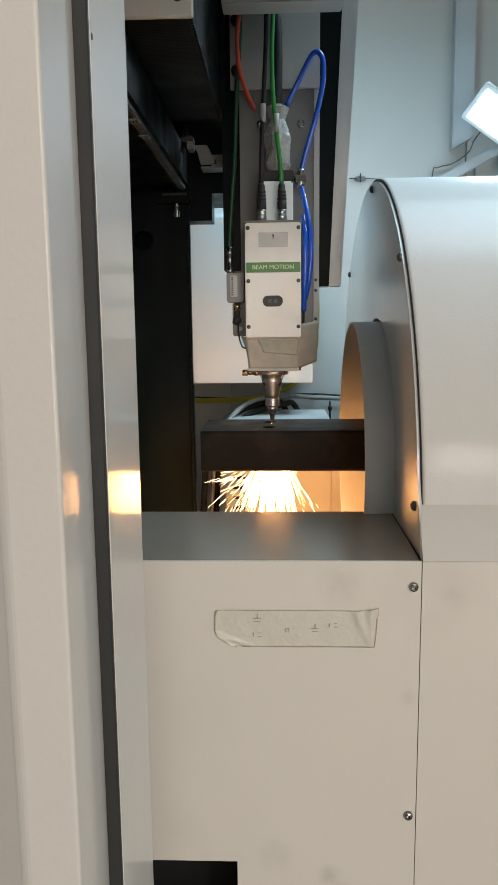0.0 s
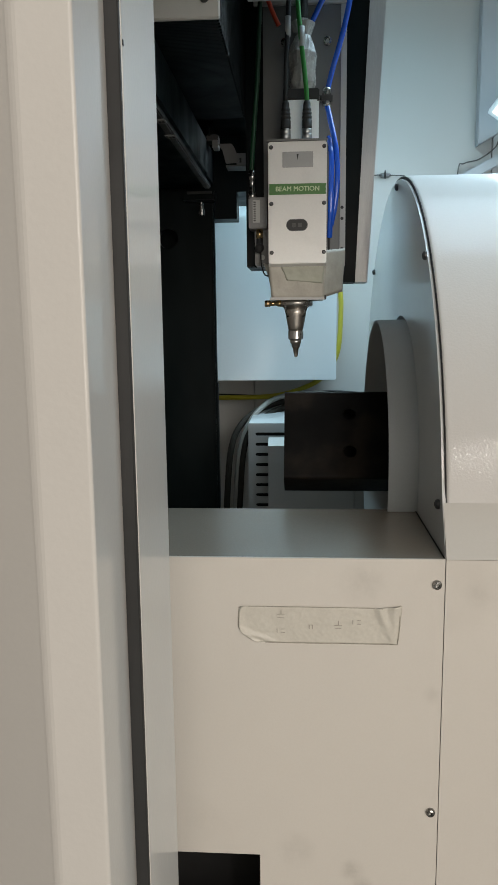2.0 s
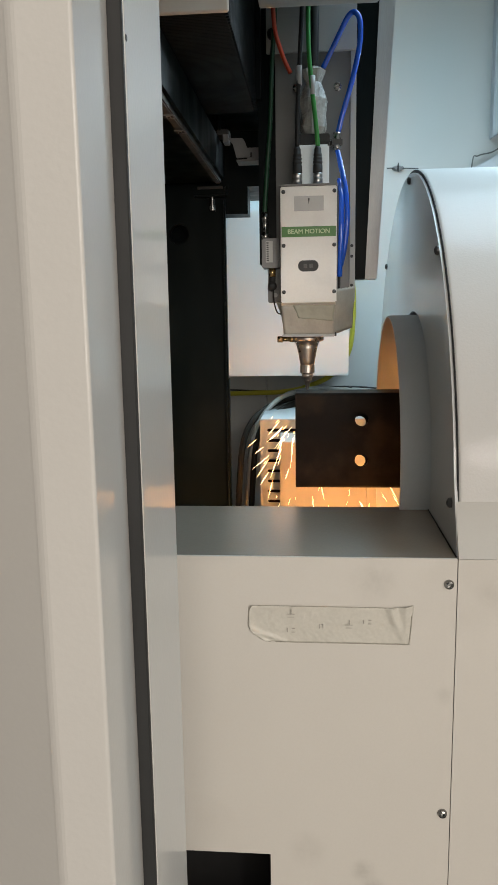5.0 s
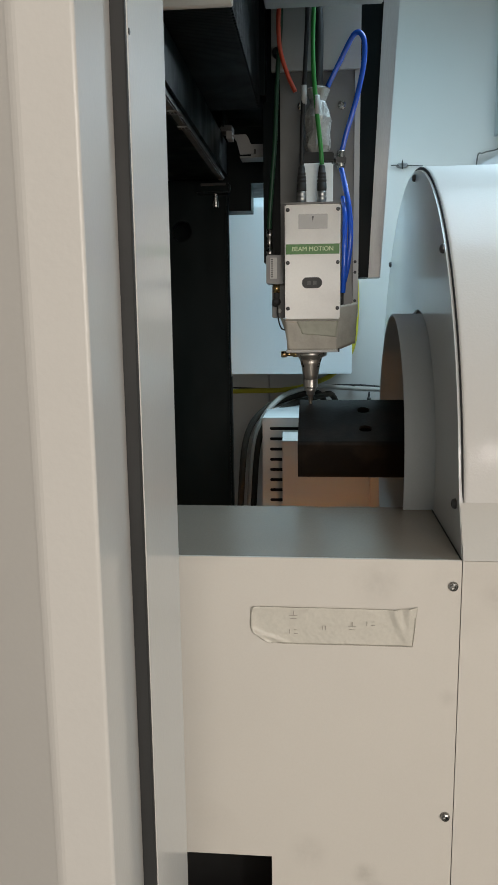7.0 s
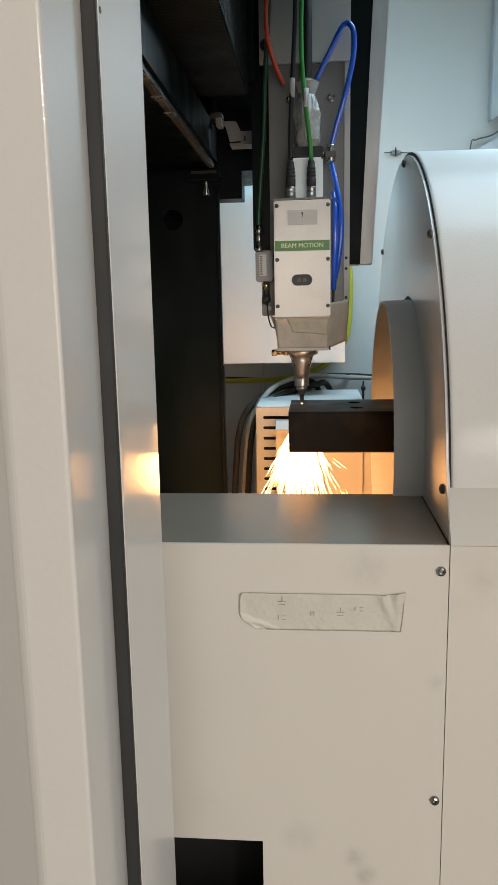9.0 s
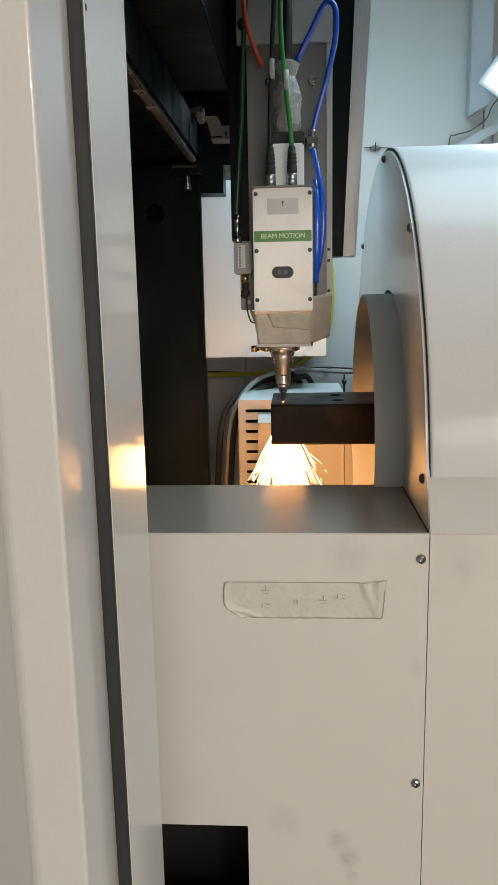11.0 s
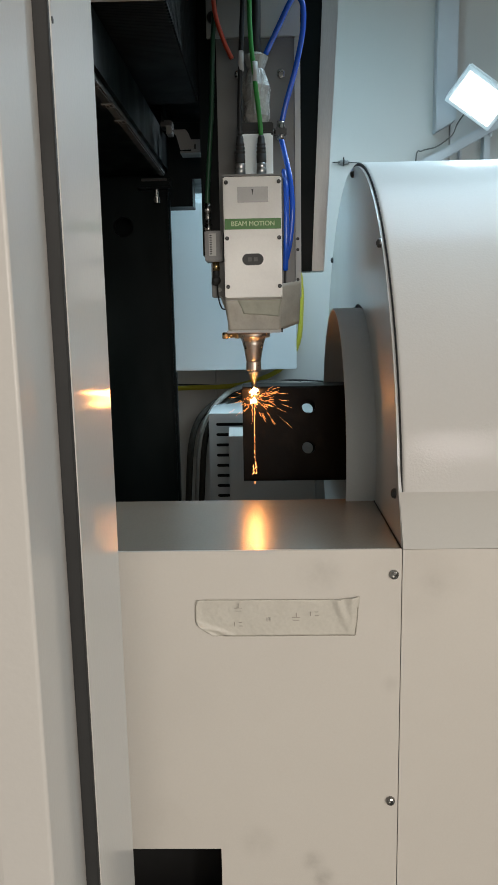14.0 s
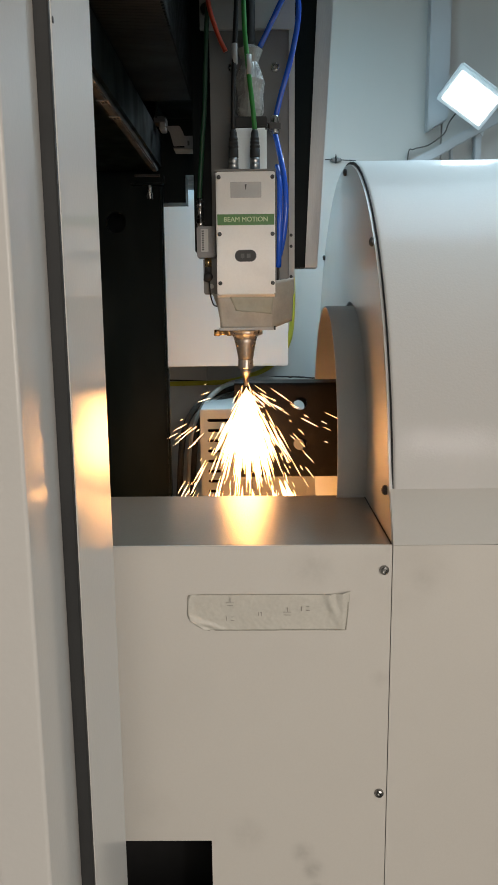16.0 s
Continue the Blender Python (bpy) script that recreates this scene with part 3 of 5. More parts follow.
# ---------------------------------------------------------------- behind the cutting zone
def background():
    w = thing("wall_cabinet", "pale blue-white sheet-metal cabinet hung on the enclosure wall", "cabinet")
    part("body", box(-0.2475, 0.095, 2.10, 2.60, 1.2885, 1.742, 0.002), CABINET, w)
    part("tab", box(-0.1835, -0.143, 2.12, 2.18, 1.742, 1.85, 0.002), CABINET, w, "small raised tab")
    c = thing("chiller_box", "pale grey sheet-metal unit with ventilation slots", "machine unit")
    bm = bmesh.new()
    zt, sp, hs = 1.165, 0.0268, 0.0042
    box(-0.138, -0.121, 1.90, 1.903, 0.5, 1.191, bm=bm)
    box(-0.045, 0.14, 1.90, 1.903, 0.5, 1.191, bm=bm)
    z_prev = 1.191
    for i in range(12):
        z = zt - sp * i
        box(-0.121, -0.045, 1.90, 1.903, z + hs, z_prev, bm=bm)
        z_prev = z - hs
    box(-0.121, -0.045, 1.90, 1.903, 0.5, z_prev, bm=bm)
    for i in range(12):
        z = zt - sp * i
        for x, sx in ((-0.121, 1), (-0.045, -1)):
            for sz in (1, -1):
                rim = [(x, z + sz * hs)] + [(x + sx * hs * (1 - math.cos(a)), z + sz * hs * math.sin(a)) for a in (math.pi / 2 * q / 4 for q in range(5))]
                va, vb = [[bm.verts.new((px, y, pz)) for px, pz in rim] for y in (1.90, 1.903)]
                bm.faces.new(va), bm.faces.new(vb)
                for q in range(len(rim)):
                    bm.faces.new((va[q], va[(q + 1) % 6], vb[(q + 1) % 6], vb[q]))
    part("front", bm, GREYBOX, c, "slotted front sheet")
    # the block's near-black colour stands for the shade behind the slots
    part("back", box(-0.138, 0.14, 1.93, 2.26, 0.5, 1.188), DARKHOLE, c, "near-black block for the shade behind the slots")
    part("top", box(-0.138, 0.14, 1.90, 2.27, 1.191, 1.194, 0.001, 1), GREYBOX, c)
    part("side", box(-0.1395, -0.138, 1.90, 2.27, 0.5, 1.191), GREYBOX, c)
    b = thing("scrap_box", "beige sheet-metal scrap chute box", "machine unit")
    o = [(1.85, 0.5), (1.85, 1.142), (1.878, 1.158), (1.897, 1.158), (1.897, 0.5)]
    part("body", prism(o, -0.0865, 0.13, "X"), BEIGE, b)
    part("side_body", prism([(1.86, 0.5), (1.86, 1.150), (1.897, 1.156), (1.897, 0.5)], 0.132, 0.45, "X"), BEIGE, b)
    r = thing("level_rod", "thin black rod with a knob", "rod")
    part("rod", lathe([(0.0035, 1.06), (0.0035, 1.205)], "Z", (0.158, 2.30, 0), 10), C_BLACK, r)
    part("knob", lathe([(0.003, 1.185), (0.007, 1.19), (0.007, 1.198), (0.0035, 1.203), (0.0025, 1.217)], "Z", (0.158, 2.30, 0), 12), C_BLACK, r)
    part("foot", lathe([(0.03, 1.0), (0.03, 1.06)], "Z", (0.158, 2.30, 0), 12), C_BLACK, r)
    for k, (dx, dz) in enumerate(((-0.006, -0.014), (0.018, 0.006), (0.030, -0.022))):
        h = thing("thick_hose", ("dark brown hose", "thin pale grey hose", "dark brown hose")[k] + " bending over the slotted unit", "hose", "hoses behind the table")
        run = [(-0.215 + dx, 2.02, 0.70), (-0.205 + dx, 2.03, 0.95), (-0.185 + dx, 2.05, 1.13), (-0.120 + dx, 2.12, 1.215 + dz), (-0.02 + dx, 2.26, 1.232 + dz)]
        run += [(0.07, 2.40, 1.222), (0.20, 2.50, 1.205), (0.5, 2.55, 1.20)] if k == 1 else [(0.02 + dx, 2.34, 1.20), (0.05 + dx, 2.42, 1.10), (0.06 + dx, 2.44, 0.9)]
        part("hose", hose(run, 0.0072 if k == 1 else 0.009), (C_BROWN, C_PALE, C_BROWN)[k], h)
    y1 = thing("yellow_hose", "yellow hose along the enclosure wall", "hose", "yellow hoses")
    part("hose", hose([(-0.5, 2.56, 1.19), (-0.25, 2.56, 1.195), (-0.10, 2.56, 1.20), (0.0, 2.56, 1.225), (0.07, 2.56, 1.265), (0.118, 2.56, 1.34), (0.130, 2.56, 1.45), (0.1275, 2.56, 1.56), (0.10, 2.57, 1.7)], 0.0085), C_YELLOW, y1)
    cb = thing("wall_cable", "thin dark cable along the wall with black clips", "cable")
    part("cable", hose([(-0.30, 2.58, 1.205), (-0.1, 2.575, 1.20), (0.1, 2.57, 1.215), (0.3, 2.57, 1.20)], 0.003), C_BLACK, cb)
    for x in (-0.02, 0.115):
        part("clip", box(x, x + 0.014, 2.56, 2.60, 1.20, 1.215, 0.003), C_BLACK, cb)
    l = thing("door_latch", "small dark spring latch on the enclosure wall", "latch")
    part("plate", lathe([(0.010, 0), (0.010, 0.004), (0.006, 0.009)], "Z", n=20), ALUDARK, l, "dull round boss").matrix_local = pose(0.2745, 2.60, 1.9272, 90, 0, 0) @ Matrix.Diagonal((2.0, 0.9, 1.3, 1))
    part("pin", lathe([(0.0014, 1.914), (0.0026, 1.917), (0.0030, 1.932), (0.0012, 1.943)], "Z", (0.2735, 2.585, 0), 12), C_BLACK, l)
    part("arm", hose([(0.238, 2.594, 1.928), (0.26, 2.590, 1.9275), (0.30, 2.592, 1.926), (0.34, 2.595, 1.924)], 0.0017), DARKSTEEL, l)
    f = thing("floodlight", "white LED floodlight switched on, on an arm", "lamp")
    m = look((0.668, 2.44, 2.072), (0.30, 1.35, 1.40), 40) @ Matrix.Scale(0.80, 4)
    for name, bmx, mat in (("housing", box(-0.105, 0.105, -0.075, 0.075, 0.012, 0.05, 0.006), CABINET), ("bezel", box(-0.105, 0.105, -0.075, 0.075, 0.004, 0.012, 0.003), CABINET), ("diffuser", box(-0.09, 0.09, -0.06, 0.06, 0.0, 0.004, 0.001), LEDGLOW)):
        bmx.transform(m)
        part(name, bmx, mat, f)
    part("arm", hose([(0.70, 2.46, 2.10), (0.74, 2.55, 2.05), (0.75, 2.6, 2.0)], 0.008), CABINET, f)
    part("cord", hose([(0.65, 2.47, 2.06), (0.632, 2.545, 2.03), (0.615, 2.545, 1.994), (0.572, 2.57, 1.965), (0.528, 2.585, 1.956), (0.509, 2.585, 1.93), (0.50, 2.585, 1.7)], 0.0022), C_GREY, f)
    p = thing("wall_trunking", "white square trunking and rail on the enclosure wall", "trunking")
    part("upright", prism([(0.5635, 2.005), (0.629, 2.042), (0.629, 2.8), (0.5635, 2.8)], 2.55, 2.60, "Y", 0.003), STRUT, p)
    bmx = box(-0.31, 0.36, -0.012, 0.012, -0.0155, 0.0155, 0.003)
    bmx.transform(pose(0.795, 2.56, 2.047, 0, -28, 0))
    part("rail", bmx, STRUT, p)
    part("post", box(0.722, 0.742, 2.56, 2.60, 1.2, 1.995, 0.002), STRUT, p)
    part("post", box(0.648, 0.655, 2.575, 2.60, 1.2, 1.965, 0.001), STRUT, p, "narrow post")


background()


# ---------------------------------------------------------------- tape with faded notes on the front panel
def note_tape():
    w = thing("masking_tape_note", "strip of wrinkled masking tape with faded handwriting on the panel", "tape")
    zt, zb, y = 1.0915, 1.0435, PANEL_Y - 0.0003
    bm = bmesh.new()
    nx, nz = 110, 26
    grid = []
    for i in range(nx + 1):
        u = i / nx
        row = []
        for k in range(nz + 1):
            v = k / nz
            # torn left end, pulled-up right end
            left = -0.0835 + 0.003 * max(0, (v - 0.75) * 4) ** 2 + 0.022 * max(0, (0.45 - v) / 0.45) ** 1.7 + 0.0008 * noise.noise((0, v * 14, 0))
            right = 0.119 + 0.004 * v + 0.0012 * noise.noise((4, v * 9, 0))
            x = left + (right - left) * u
            z = zb + (zt - zb) * v + 0.0035 * max(0, (u - 0.88) / 0.12) * v + 0.0006 * noise.noise((u * 6, v, 0))
            edge = min(v, 1 - v) * 0.048
            h = 0.0003 + 0.0010 * abs(noise.noise((u * 12, v * 1.5, 3.1))) * max(0, 1 - edge / 0.010) + 0.0004 * noise.noise((u * 40, v * 10, 1.0))
            h += 0.0035 * max(0, 1 - abs((u - 0.885) - (0.75 - v) * 0.10) * 26) * max(0, min(1, v * 1.6))
            h += 0.0045 * max(0, 1 - abs(u - 0.975 + 0.02 * v) * 22) * (0.35 + 0.65 * v)
            h += 0.0030 * max(0, 1 - abs((v - 0.14) - (u - 0.09) * -1.6) * 7) * max(0, 1 - u * 6)
            h += 0.0022 * max(0, 1 - u * 28)
            row.append(bm.verts.new((x, y - max(0.0002, h), z)))
        grid.append(row)
    for i in range(nx):
        for k in range(nz):
            bm.faces.new((grid[i][k], grid[i + 1][k], grid[i + 1][k + 1], grid[i][k + 1]))
    tape = part("tape", bm, TAPE, w, smooth=True)
    mod = tape.modifiers.new("thickness", "SOLIDIFY")
    mod.thickness = 0.0004
    for run in ([(-0.079, zt - 0.0002), (-0.0832, zt - 0.002), (-0.0838, zt - 0.014), (-0.0842, zt - 0.026), (-0.0815, zt - 0.033), (-0.0745, zt - 0.040), (-0.063, zb + 0.0010), (-0.056, zb + 0.0002)],
                [(-0.072, zt + 0.0002), (-0.02, zt + 0.0001), (0.03, zt), (0.085, zt - 0.0003), (0.099, zt - 0.001)], [(-0.05, zb), (0.0, zb - 0.0003), (0.06, zb), (0.117, zb + 0.0003)],
                [(0.1205, zt - 0.010), (0.1200, zt - 0.026), (0.1175, zb + 0.001)]):
        part("grimy_edge", hose([(px, y - 0.0016 - 0.0016 * (px > 0.09), pz) for px, pz in run], 0.00036, 6, 5), GRIME, w, "grime along the tape's edge")
    marks = [(-0.030, 1.080, 0), (-0.030, 1.060, 1), (0.008, 1.066, 2), (0.043, 1.067, 0), (0.066, 1.073, 1)]
    for mx, mz, kind in marks:
        bm = bmesh.new()
        for a, b, c, d in (((-0.005, 0.0015, 0.005, 0.0022), (0.0, 0.003, 0.0008, 0.011), (-0.004, -0.004, 0.004, -0.0034)), ((-0.005, -0.004, -0.0042, 0.004), (0.001, -0.004, 0.0055, -0.0033), (0.001, 0.003, 0.005, 0.0037)), ((-0.002, -0.004, -0.0013, 0.004), (0.002, -0.004, 0.0027, 0.004), (0.0, 0.003, 0.002, 0.0037)))[kind]:
            x0, x1, z0, z1 = sorted((a, c)) + sorted((b, d))
            box(mx + x0, mx + x1, y - 0.0030, y - 0.0026, mz + z0 * 0.7, mz + z1 * 0.7, bm=bm)
        part("writing", bm, PENCIL, w, "faded pen strokes")


note_tape()


# ---------------------------------------------------------------- gantry carriage, moving to and fro
def carriage():
    w = thing("gantry_carriage", "gantry carriage with black side covers and a grey sheet edge", "machine carriage")
    part("left_cover", box(-0.0945, -0.040, 0.066, 0.17, 0.295, 1.2, 0.002), BLACK, w, "black side cover")
    o = [(0.088, 1.2), (0.158, 1.2), (0.118, 0.268), (0.088, 0.268)]
    part("right_cover", prism(o, 0.14, 0.20, "Y"), BLACK, w, "black side cover")
    o = [(0.158, 1.2), (0.194, 1.2), (0.1425, 0.268), (0.118, 0.268)]
    part("side_sheet", prism(o, 0.138, 0.202, "Y"), SIDEGREY, w, "grey sheet edge")
    part("header", box(-0.078, 0.12, -0.15, -0.10, 0.704, 1.0, 0.002), LIGHTPLATE, w, "pale header plate")
    part("header_arm", box(-0.05, 0.09, -0.10, 0.14, 0.86, 1.0), BLACK, w)
    part("back", box(-0.040, 0.088, 0.12, 0.17, 0.30, 1.2), BLACK, w)
    return w


# ---------------------------------------------------------------- cutting head, moving up and down with the carriage
def words(text, size, parent, at, mat):
    cu = bpy.data.curves.new("lettering", "FONT")
    cu.body, cu.size, cu.extrude, cu.align_x, cu.align_y = text, size, 0.0002, "CENTER", "CENTER"
    cu.offset = 0.0
    tmp = bpy.data.objects.new("lettering_curve", cu)
    scene.collection.objects.link(tmp)
    me = bpy.data.meshes.new_from_object(tmp.evaluated_get(bpy.context.evaluated_depsgraph_get()))
    bpy.data.objects.remove(tmp)
    bm = bmesh.new()
    for k in range(3):                     # three passes side by side make the strokes bold
        me.transform(Matrix.Translation((0.00022 if k else -0.00022, 0.00008 if k else 0, 0.00004)))
        bm.from_mesh(me)
    bm.to_mesh(me)
    bm.free()
    me.transform(pose(*at, 90, 0, 0))
    me.materials.clear()
    me.materials.append(mat)
    ob = new("lettering", me)
    ob.parent = parent
    return ob


def tape_sheet(a, b, c, d, seed, nx=18, nz=12):
    """A wrinkled strip of tape between four corners, about half a millimetre thick."""
    a, b, c, d = Vector(a), Vector(b), Vector(c), Vector(d)
    out = (b - a).cross(d - a).normalized()
    bm = bmesh.new()
    layers = []
    for thick in (0.0, 0.0005):
        grid = []
        for i in range(nx + 1):
            u = i / nx
            row = []
            for k in range(nz + 1):
                v = k / nz
                p = (a * (1 - u) + b * u) * (1 - v) + (d * (1 - u) + c * u) * v
                q = noise.noise((p.x * 45 + seed, p.y * 45, p.z * 45)) * 0.0011 + abs(noise.noise((p.x * 130, seed, p.z * 95))) * 0.0010
                ragged = 0.0012 * noise.noise((u * 9, v * 9, seed)) if k in (0, nz) else 0.0
                row.append(bm.verts.new(p + out * (q * math.sin(math.pi * min(1, max(0.12, v))) + thick) + Vector((0, 0, ragged))))
            grid.append(row)
        layers.append(grid)
    for grid in layers:
        for i in range(nx):
            for k in range(nz):
                bm.faces.new((grid[i][k], grid[i + 1][k], grid[i + 1][k + 1], grid[i][k + 1]))
    lo, hi = layers
    rim = [(i, 0) for i in range(nx)] + [(nx, k) for k in range(nz)] + [(i, nz) for i in range(nx, 0, -1)] + [(0, k) for k in range(nz, 0, -1)]
    for (i, k), (i2, k2) in zip(rim, rim[1:] + rim[:1]):
        bm.faces.new((lo[i][k], lo[i2][k2], hi[i2][k2], hi[i][k]))
    return bm


def cutting_head():
    w = thing("laser_cutting_head", "white laser cutting head with a green strip, steel nozzle and cables", "cutting head")
    part("cover", box(-0.0475, 0.054, -0.055, -0.030, 0.166, 0.372, 0.002), HEADWHITE, w, "white front cover")
    part("body", box(-0.0465, 0.053, -0.030, 0.05, 0.168, 0.370, 0.002), LIGHTPLATE, w, "grey body behind the cover")
    part("top_plate", box(-0.0485, 0.055, -0.056, 0.05, 0.3725, 0.3755), PLATE, w)
    st = part("strip", box(-0.0455, 0.0525, -0.0563, -0.055, 0.2835, 0.3015), GREEN, w, "green strip with pale lettering")
    words("BEAM MOTION", 0.0112, st, (0.0035, -0.0565, 0.2925), LETTER)
    lb = part("label", box(-0.0225, 0.0305, -0.0559, -0.055, 0.3285, 0.3545, 0.0004), LABEL, w, "silver label")
    part("mark", prism([(0.002, 0.3505), (0.0055, 0.3505), (0.0037, 0.340)], -0.0563, -0.0559, "Y"), INK, lb)
    o = []
    for k in range(24):
        a = 2 * math.pi * k / 24
        o.append((0.0025 + math.copysign(0.0085, math.cos(a)) + 0.0095 * math.cos(a), 0.232 + 0.0095 * math.sin(a)))
    win = part("window", prism(o, -0.0562, -0.055, "Y"), INK, w, "dark rounded window")
    o2 = [(0.0025 + (p[0] - 0.0025) * 1.05, 0.232 + (p[1] - 0.232) * 1.08) for p in o]
    part("bezel", prism(o2, -0.0557, -0.0549, "Y"), ALUDARK, win)
    part("reading", box(-0.006, 0.0005, -0.0565, -0.0562, 0.2285, 0.2355), SIDEDARK, win)
    part("reading", box(0.0045, 0.011, -0.0565, -0.0562, 0.2285, 0.2355), SIDEDARK, win)
    for x in (-0.042, 0.0495):
        for z in (0.3625, 0.2685, 0.1855):
            screw(w, (x, -0.055, z), 0.0036, "-Y", DARKSTEEL)
    part("cover_lip", prism([(-0.055, 0.1662), (-0.058, 0.1662), (-0.044, 0.1610), (-0.042, 0.1640)], -0.0475, 0.053, "X"), HEADWHITE, w, "folded lip under the cover")
    # taped lower housing
    o = [(-0.047, 0.166), (0.052, 0.166), (0.050, 0.108), (-0.044, 0.108)]
    part("lower_housing", prism(o, -0.044, 0.048, "Y", 0.002), TAPEHEAD, w, "lower housing wrapped in masking tape")
    part("tape_front", tape_sheet((-0.049, -0.0455, 0.167), (0.053, -0.0455, 0.167), (0.0505, -0.0450, 0.1065), (-0.0425, -0.0450, 0.1075), 3.0), TAPEHEAD, w, "crumpled masking tape over the housing", True)
    part("tape_patch", tape_sheet((-0.028, -0.0464, 0.1655), (0.052, -0.0464, 0.1655), (0.048, -0.0459, 0.132), (-0.016, -0.0459, 0.138), 7.0), TAPEGREEN, w, "greenish film over the tape", True)
    part("tape_flap", tape_sheet((0.054, -0.040, 0.190), (0.090, -0.004, 0.196), (0.0855, -0.008, 0.119), (0.0495, -0.0450, 0.107), 5.0), TAPEHEAD, w, "loose flap of masking tape", True)
    part("tape_wing", tape_sheet((-0.0585, -0.030, 0.170), (-0.047, -0.0445, 0.165), (-0.0440, -0.0445, 0.120), (-0.0475, -0.038, 0.140), 9.0), TAPEHEAD, w, "torn end of masking tape", True)
    part("base_plate", box(-0.046, 0.051, -0.048, 0.048, 0.1035, 0.1085, 0.001), LIGHTPLATE, w, "dull aluminium base plate")
    part("stud", box(0.0515, 0.0545, -0.045, -0.030, 0.104, 0.111), INK, w)
    # nozzle
    part("ceramic_collar", lathe([(0.0300, 0.1035), (0.0315, 0.101), (0.0315, 0.0955), (0.0285, 0.0935), (0.0240, 0.0925), (0.0205, 0.088)], n=36), BRIGHT, w, "shiny steel collar", True)
    part("cone", lathe([(0.0205, 0.090), (0.0190, 0.080), (0.0150, 0.058), (0.0135, 0.050), (0.0128, 0.0495)], n=36), NOZZLE, w, "tapered steel cone", True)
    part("nut", lathe([(0.0118, 0.0495), (0.0140, 0.0485), (0.0140, 0.034), (0.0125, 0.0325), (0.0100, 0.0320)], n=20), BRIGHT, w, "knurled steel nut")
    part("insulator", lathe([(0.0092, 0.0320), (0.0104, 0.0305), (0.0104, 0.0255), (0.0080, 0.0245), (0.0080, 0.0190)], n=24), BRIGHT, w, "", True)
    part("tip", lathe([(0.0080, 0.0190), (0.0065, 0.0175), (0.0052, 0.0165), (0.0040, 0.006), (0.0027, 0.001), (0.0027, 0.0)], n=20), COPPER, w, "pointed steel nozzle tip", True)
    for k in range(4):
        a = math.pi / 4 + k * math.pi / 2
        part("clamp_leg", hose([(0.0295 * math.cos(a), 0.0295 * math.sin(a), 0.095), (0.0245 * math.cos(a), 0.0245 * math.sin(a), 0.084), (0.0195 * math.cos(a), 0.0195 * math.sin(a), 0.074)], 0.0021, 8, 3), STEEL, w, "bright clamp leg", True)
    v = part("gas_valve", lathe([(0.005, -0.057), (0.006, -0.056), (0.006, -0.047), (0.0042, -0.046), (0.0042, -0.034), (0.0058, -0.033), (0.0058, -0.026)], "X", (0, -0.01, 0.0985), 18), BRASS, w, "small brass valve", True)
    # carriage plate
    part("lower_bracket", box(-0.075, -0.045, 0.0, 0.05, 0.168, 0.232, 0.002), PLATE, w, "dark bracket under the sensor box")
    part("back_plate", box(-0.060, 0.0915, 0.05, 0.064, 0.168, 1.15, 0.001), PLATE, w, "grey steel mounting plate with bolts")
    part("edge_strip", box(0.082, 0.0925, 0.046, 0.05, 0.168, 1.15), LIGHTPLATE, w, "bright strip along the plate")
    part("upper_plate", box(-0.076, 0.092, 0.042, 0.05, 0.628, 1.15, 0.001), LIGHTPLATE, w, "pale upper plate")
    for z in (0.66, 0.748):
        part("knob", lathe([(0.010, 0), (0.010, 0.008), (0.006, 0.012)], "Z", n=16), RUBBER, w, "black rubber knob").matrix_local = pose(-0.064, 0.042, z, 90, 0, 0)
    for x in (-0.019, 0.0575):
        part("bolt", lathe([(0.0075, 0), (0.0075, 0.006), (0.0045, 0.007), (0.004, 0.003)], "Z", n=16), STEEL, w, "socket bolt").matrix_local = pose(x, 0.05, 0.566, 90, 0, 0)
    for x, z in ((0.086, 0.20), (0.086, 0.275), (0.086, 0.255)):
        part("dowel_hole", lathe([(0.003, 0), (0.003, 0.001)], "Z", n=10), INK, w).matrix_local = pose(x, 0.046, z, 90, 0, 0)
    # fibre collimator above the head
    part("collimator_block", box(-0.018, 0.041, -0.01, 0.045, 0.376, 0.452, 0.003), CABINET, w, "pale collimator block")
    part("collar_block", box(-0.022, 0.042, -0.005, 0.045, 0.454, 0.472, 0.002), RUBBER, w, "black clamp")
    bm = lathe([(0.018, 0.472), (0.024, 0.485), (0.022, 0.51), (0.026, 0.535), (0.020, 0.552), (0.014, 0.565), (0.023, 0.585), (0.012, 0.592)], "Z", (0.012, 0.018, 0), 26)
    for vtx in bm.verts:
        k = 1 + 0.16 * noise.noise(vtx.co * 70) + 0.08 * noise.noise(vtx.co * 190)
        vtx.co.x, vtx.co.y = 0.012 + (vtx.co.x - 0.012) * k, 0.018 + (vtx.co.y - 0.018) * k
    part("plastic_wrap", bm, WRAP, w, "crumpled clear plastic wrap", False)
    part("fibre_cable", hose([(0.012, 0.018, 0.585), (0.013, 0.02, 0.70), (0.006, 0.02, 0.82), (0.004, 0.03, 1.1)], 0.0095), C_BLACK, w, "thick black fibre cable", True)
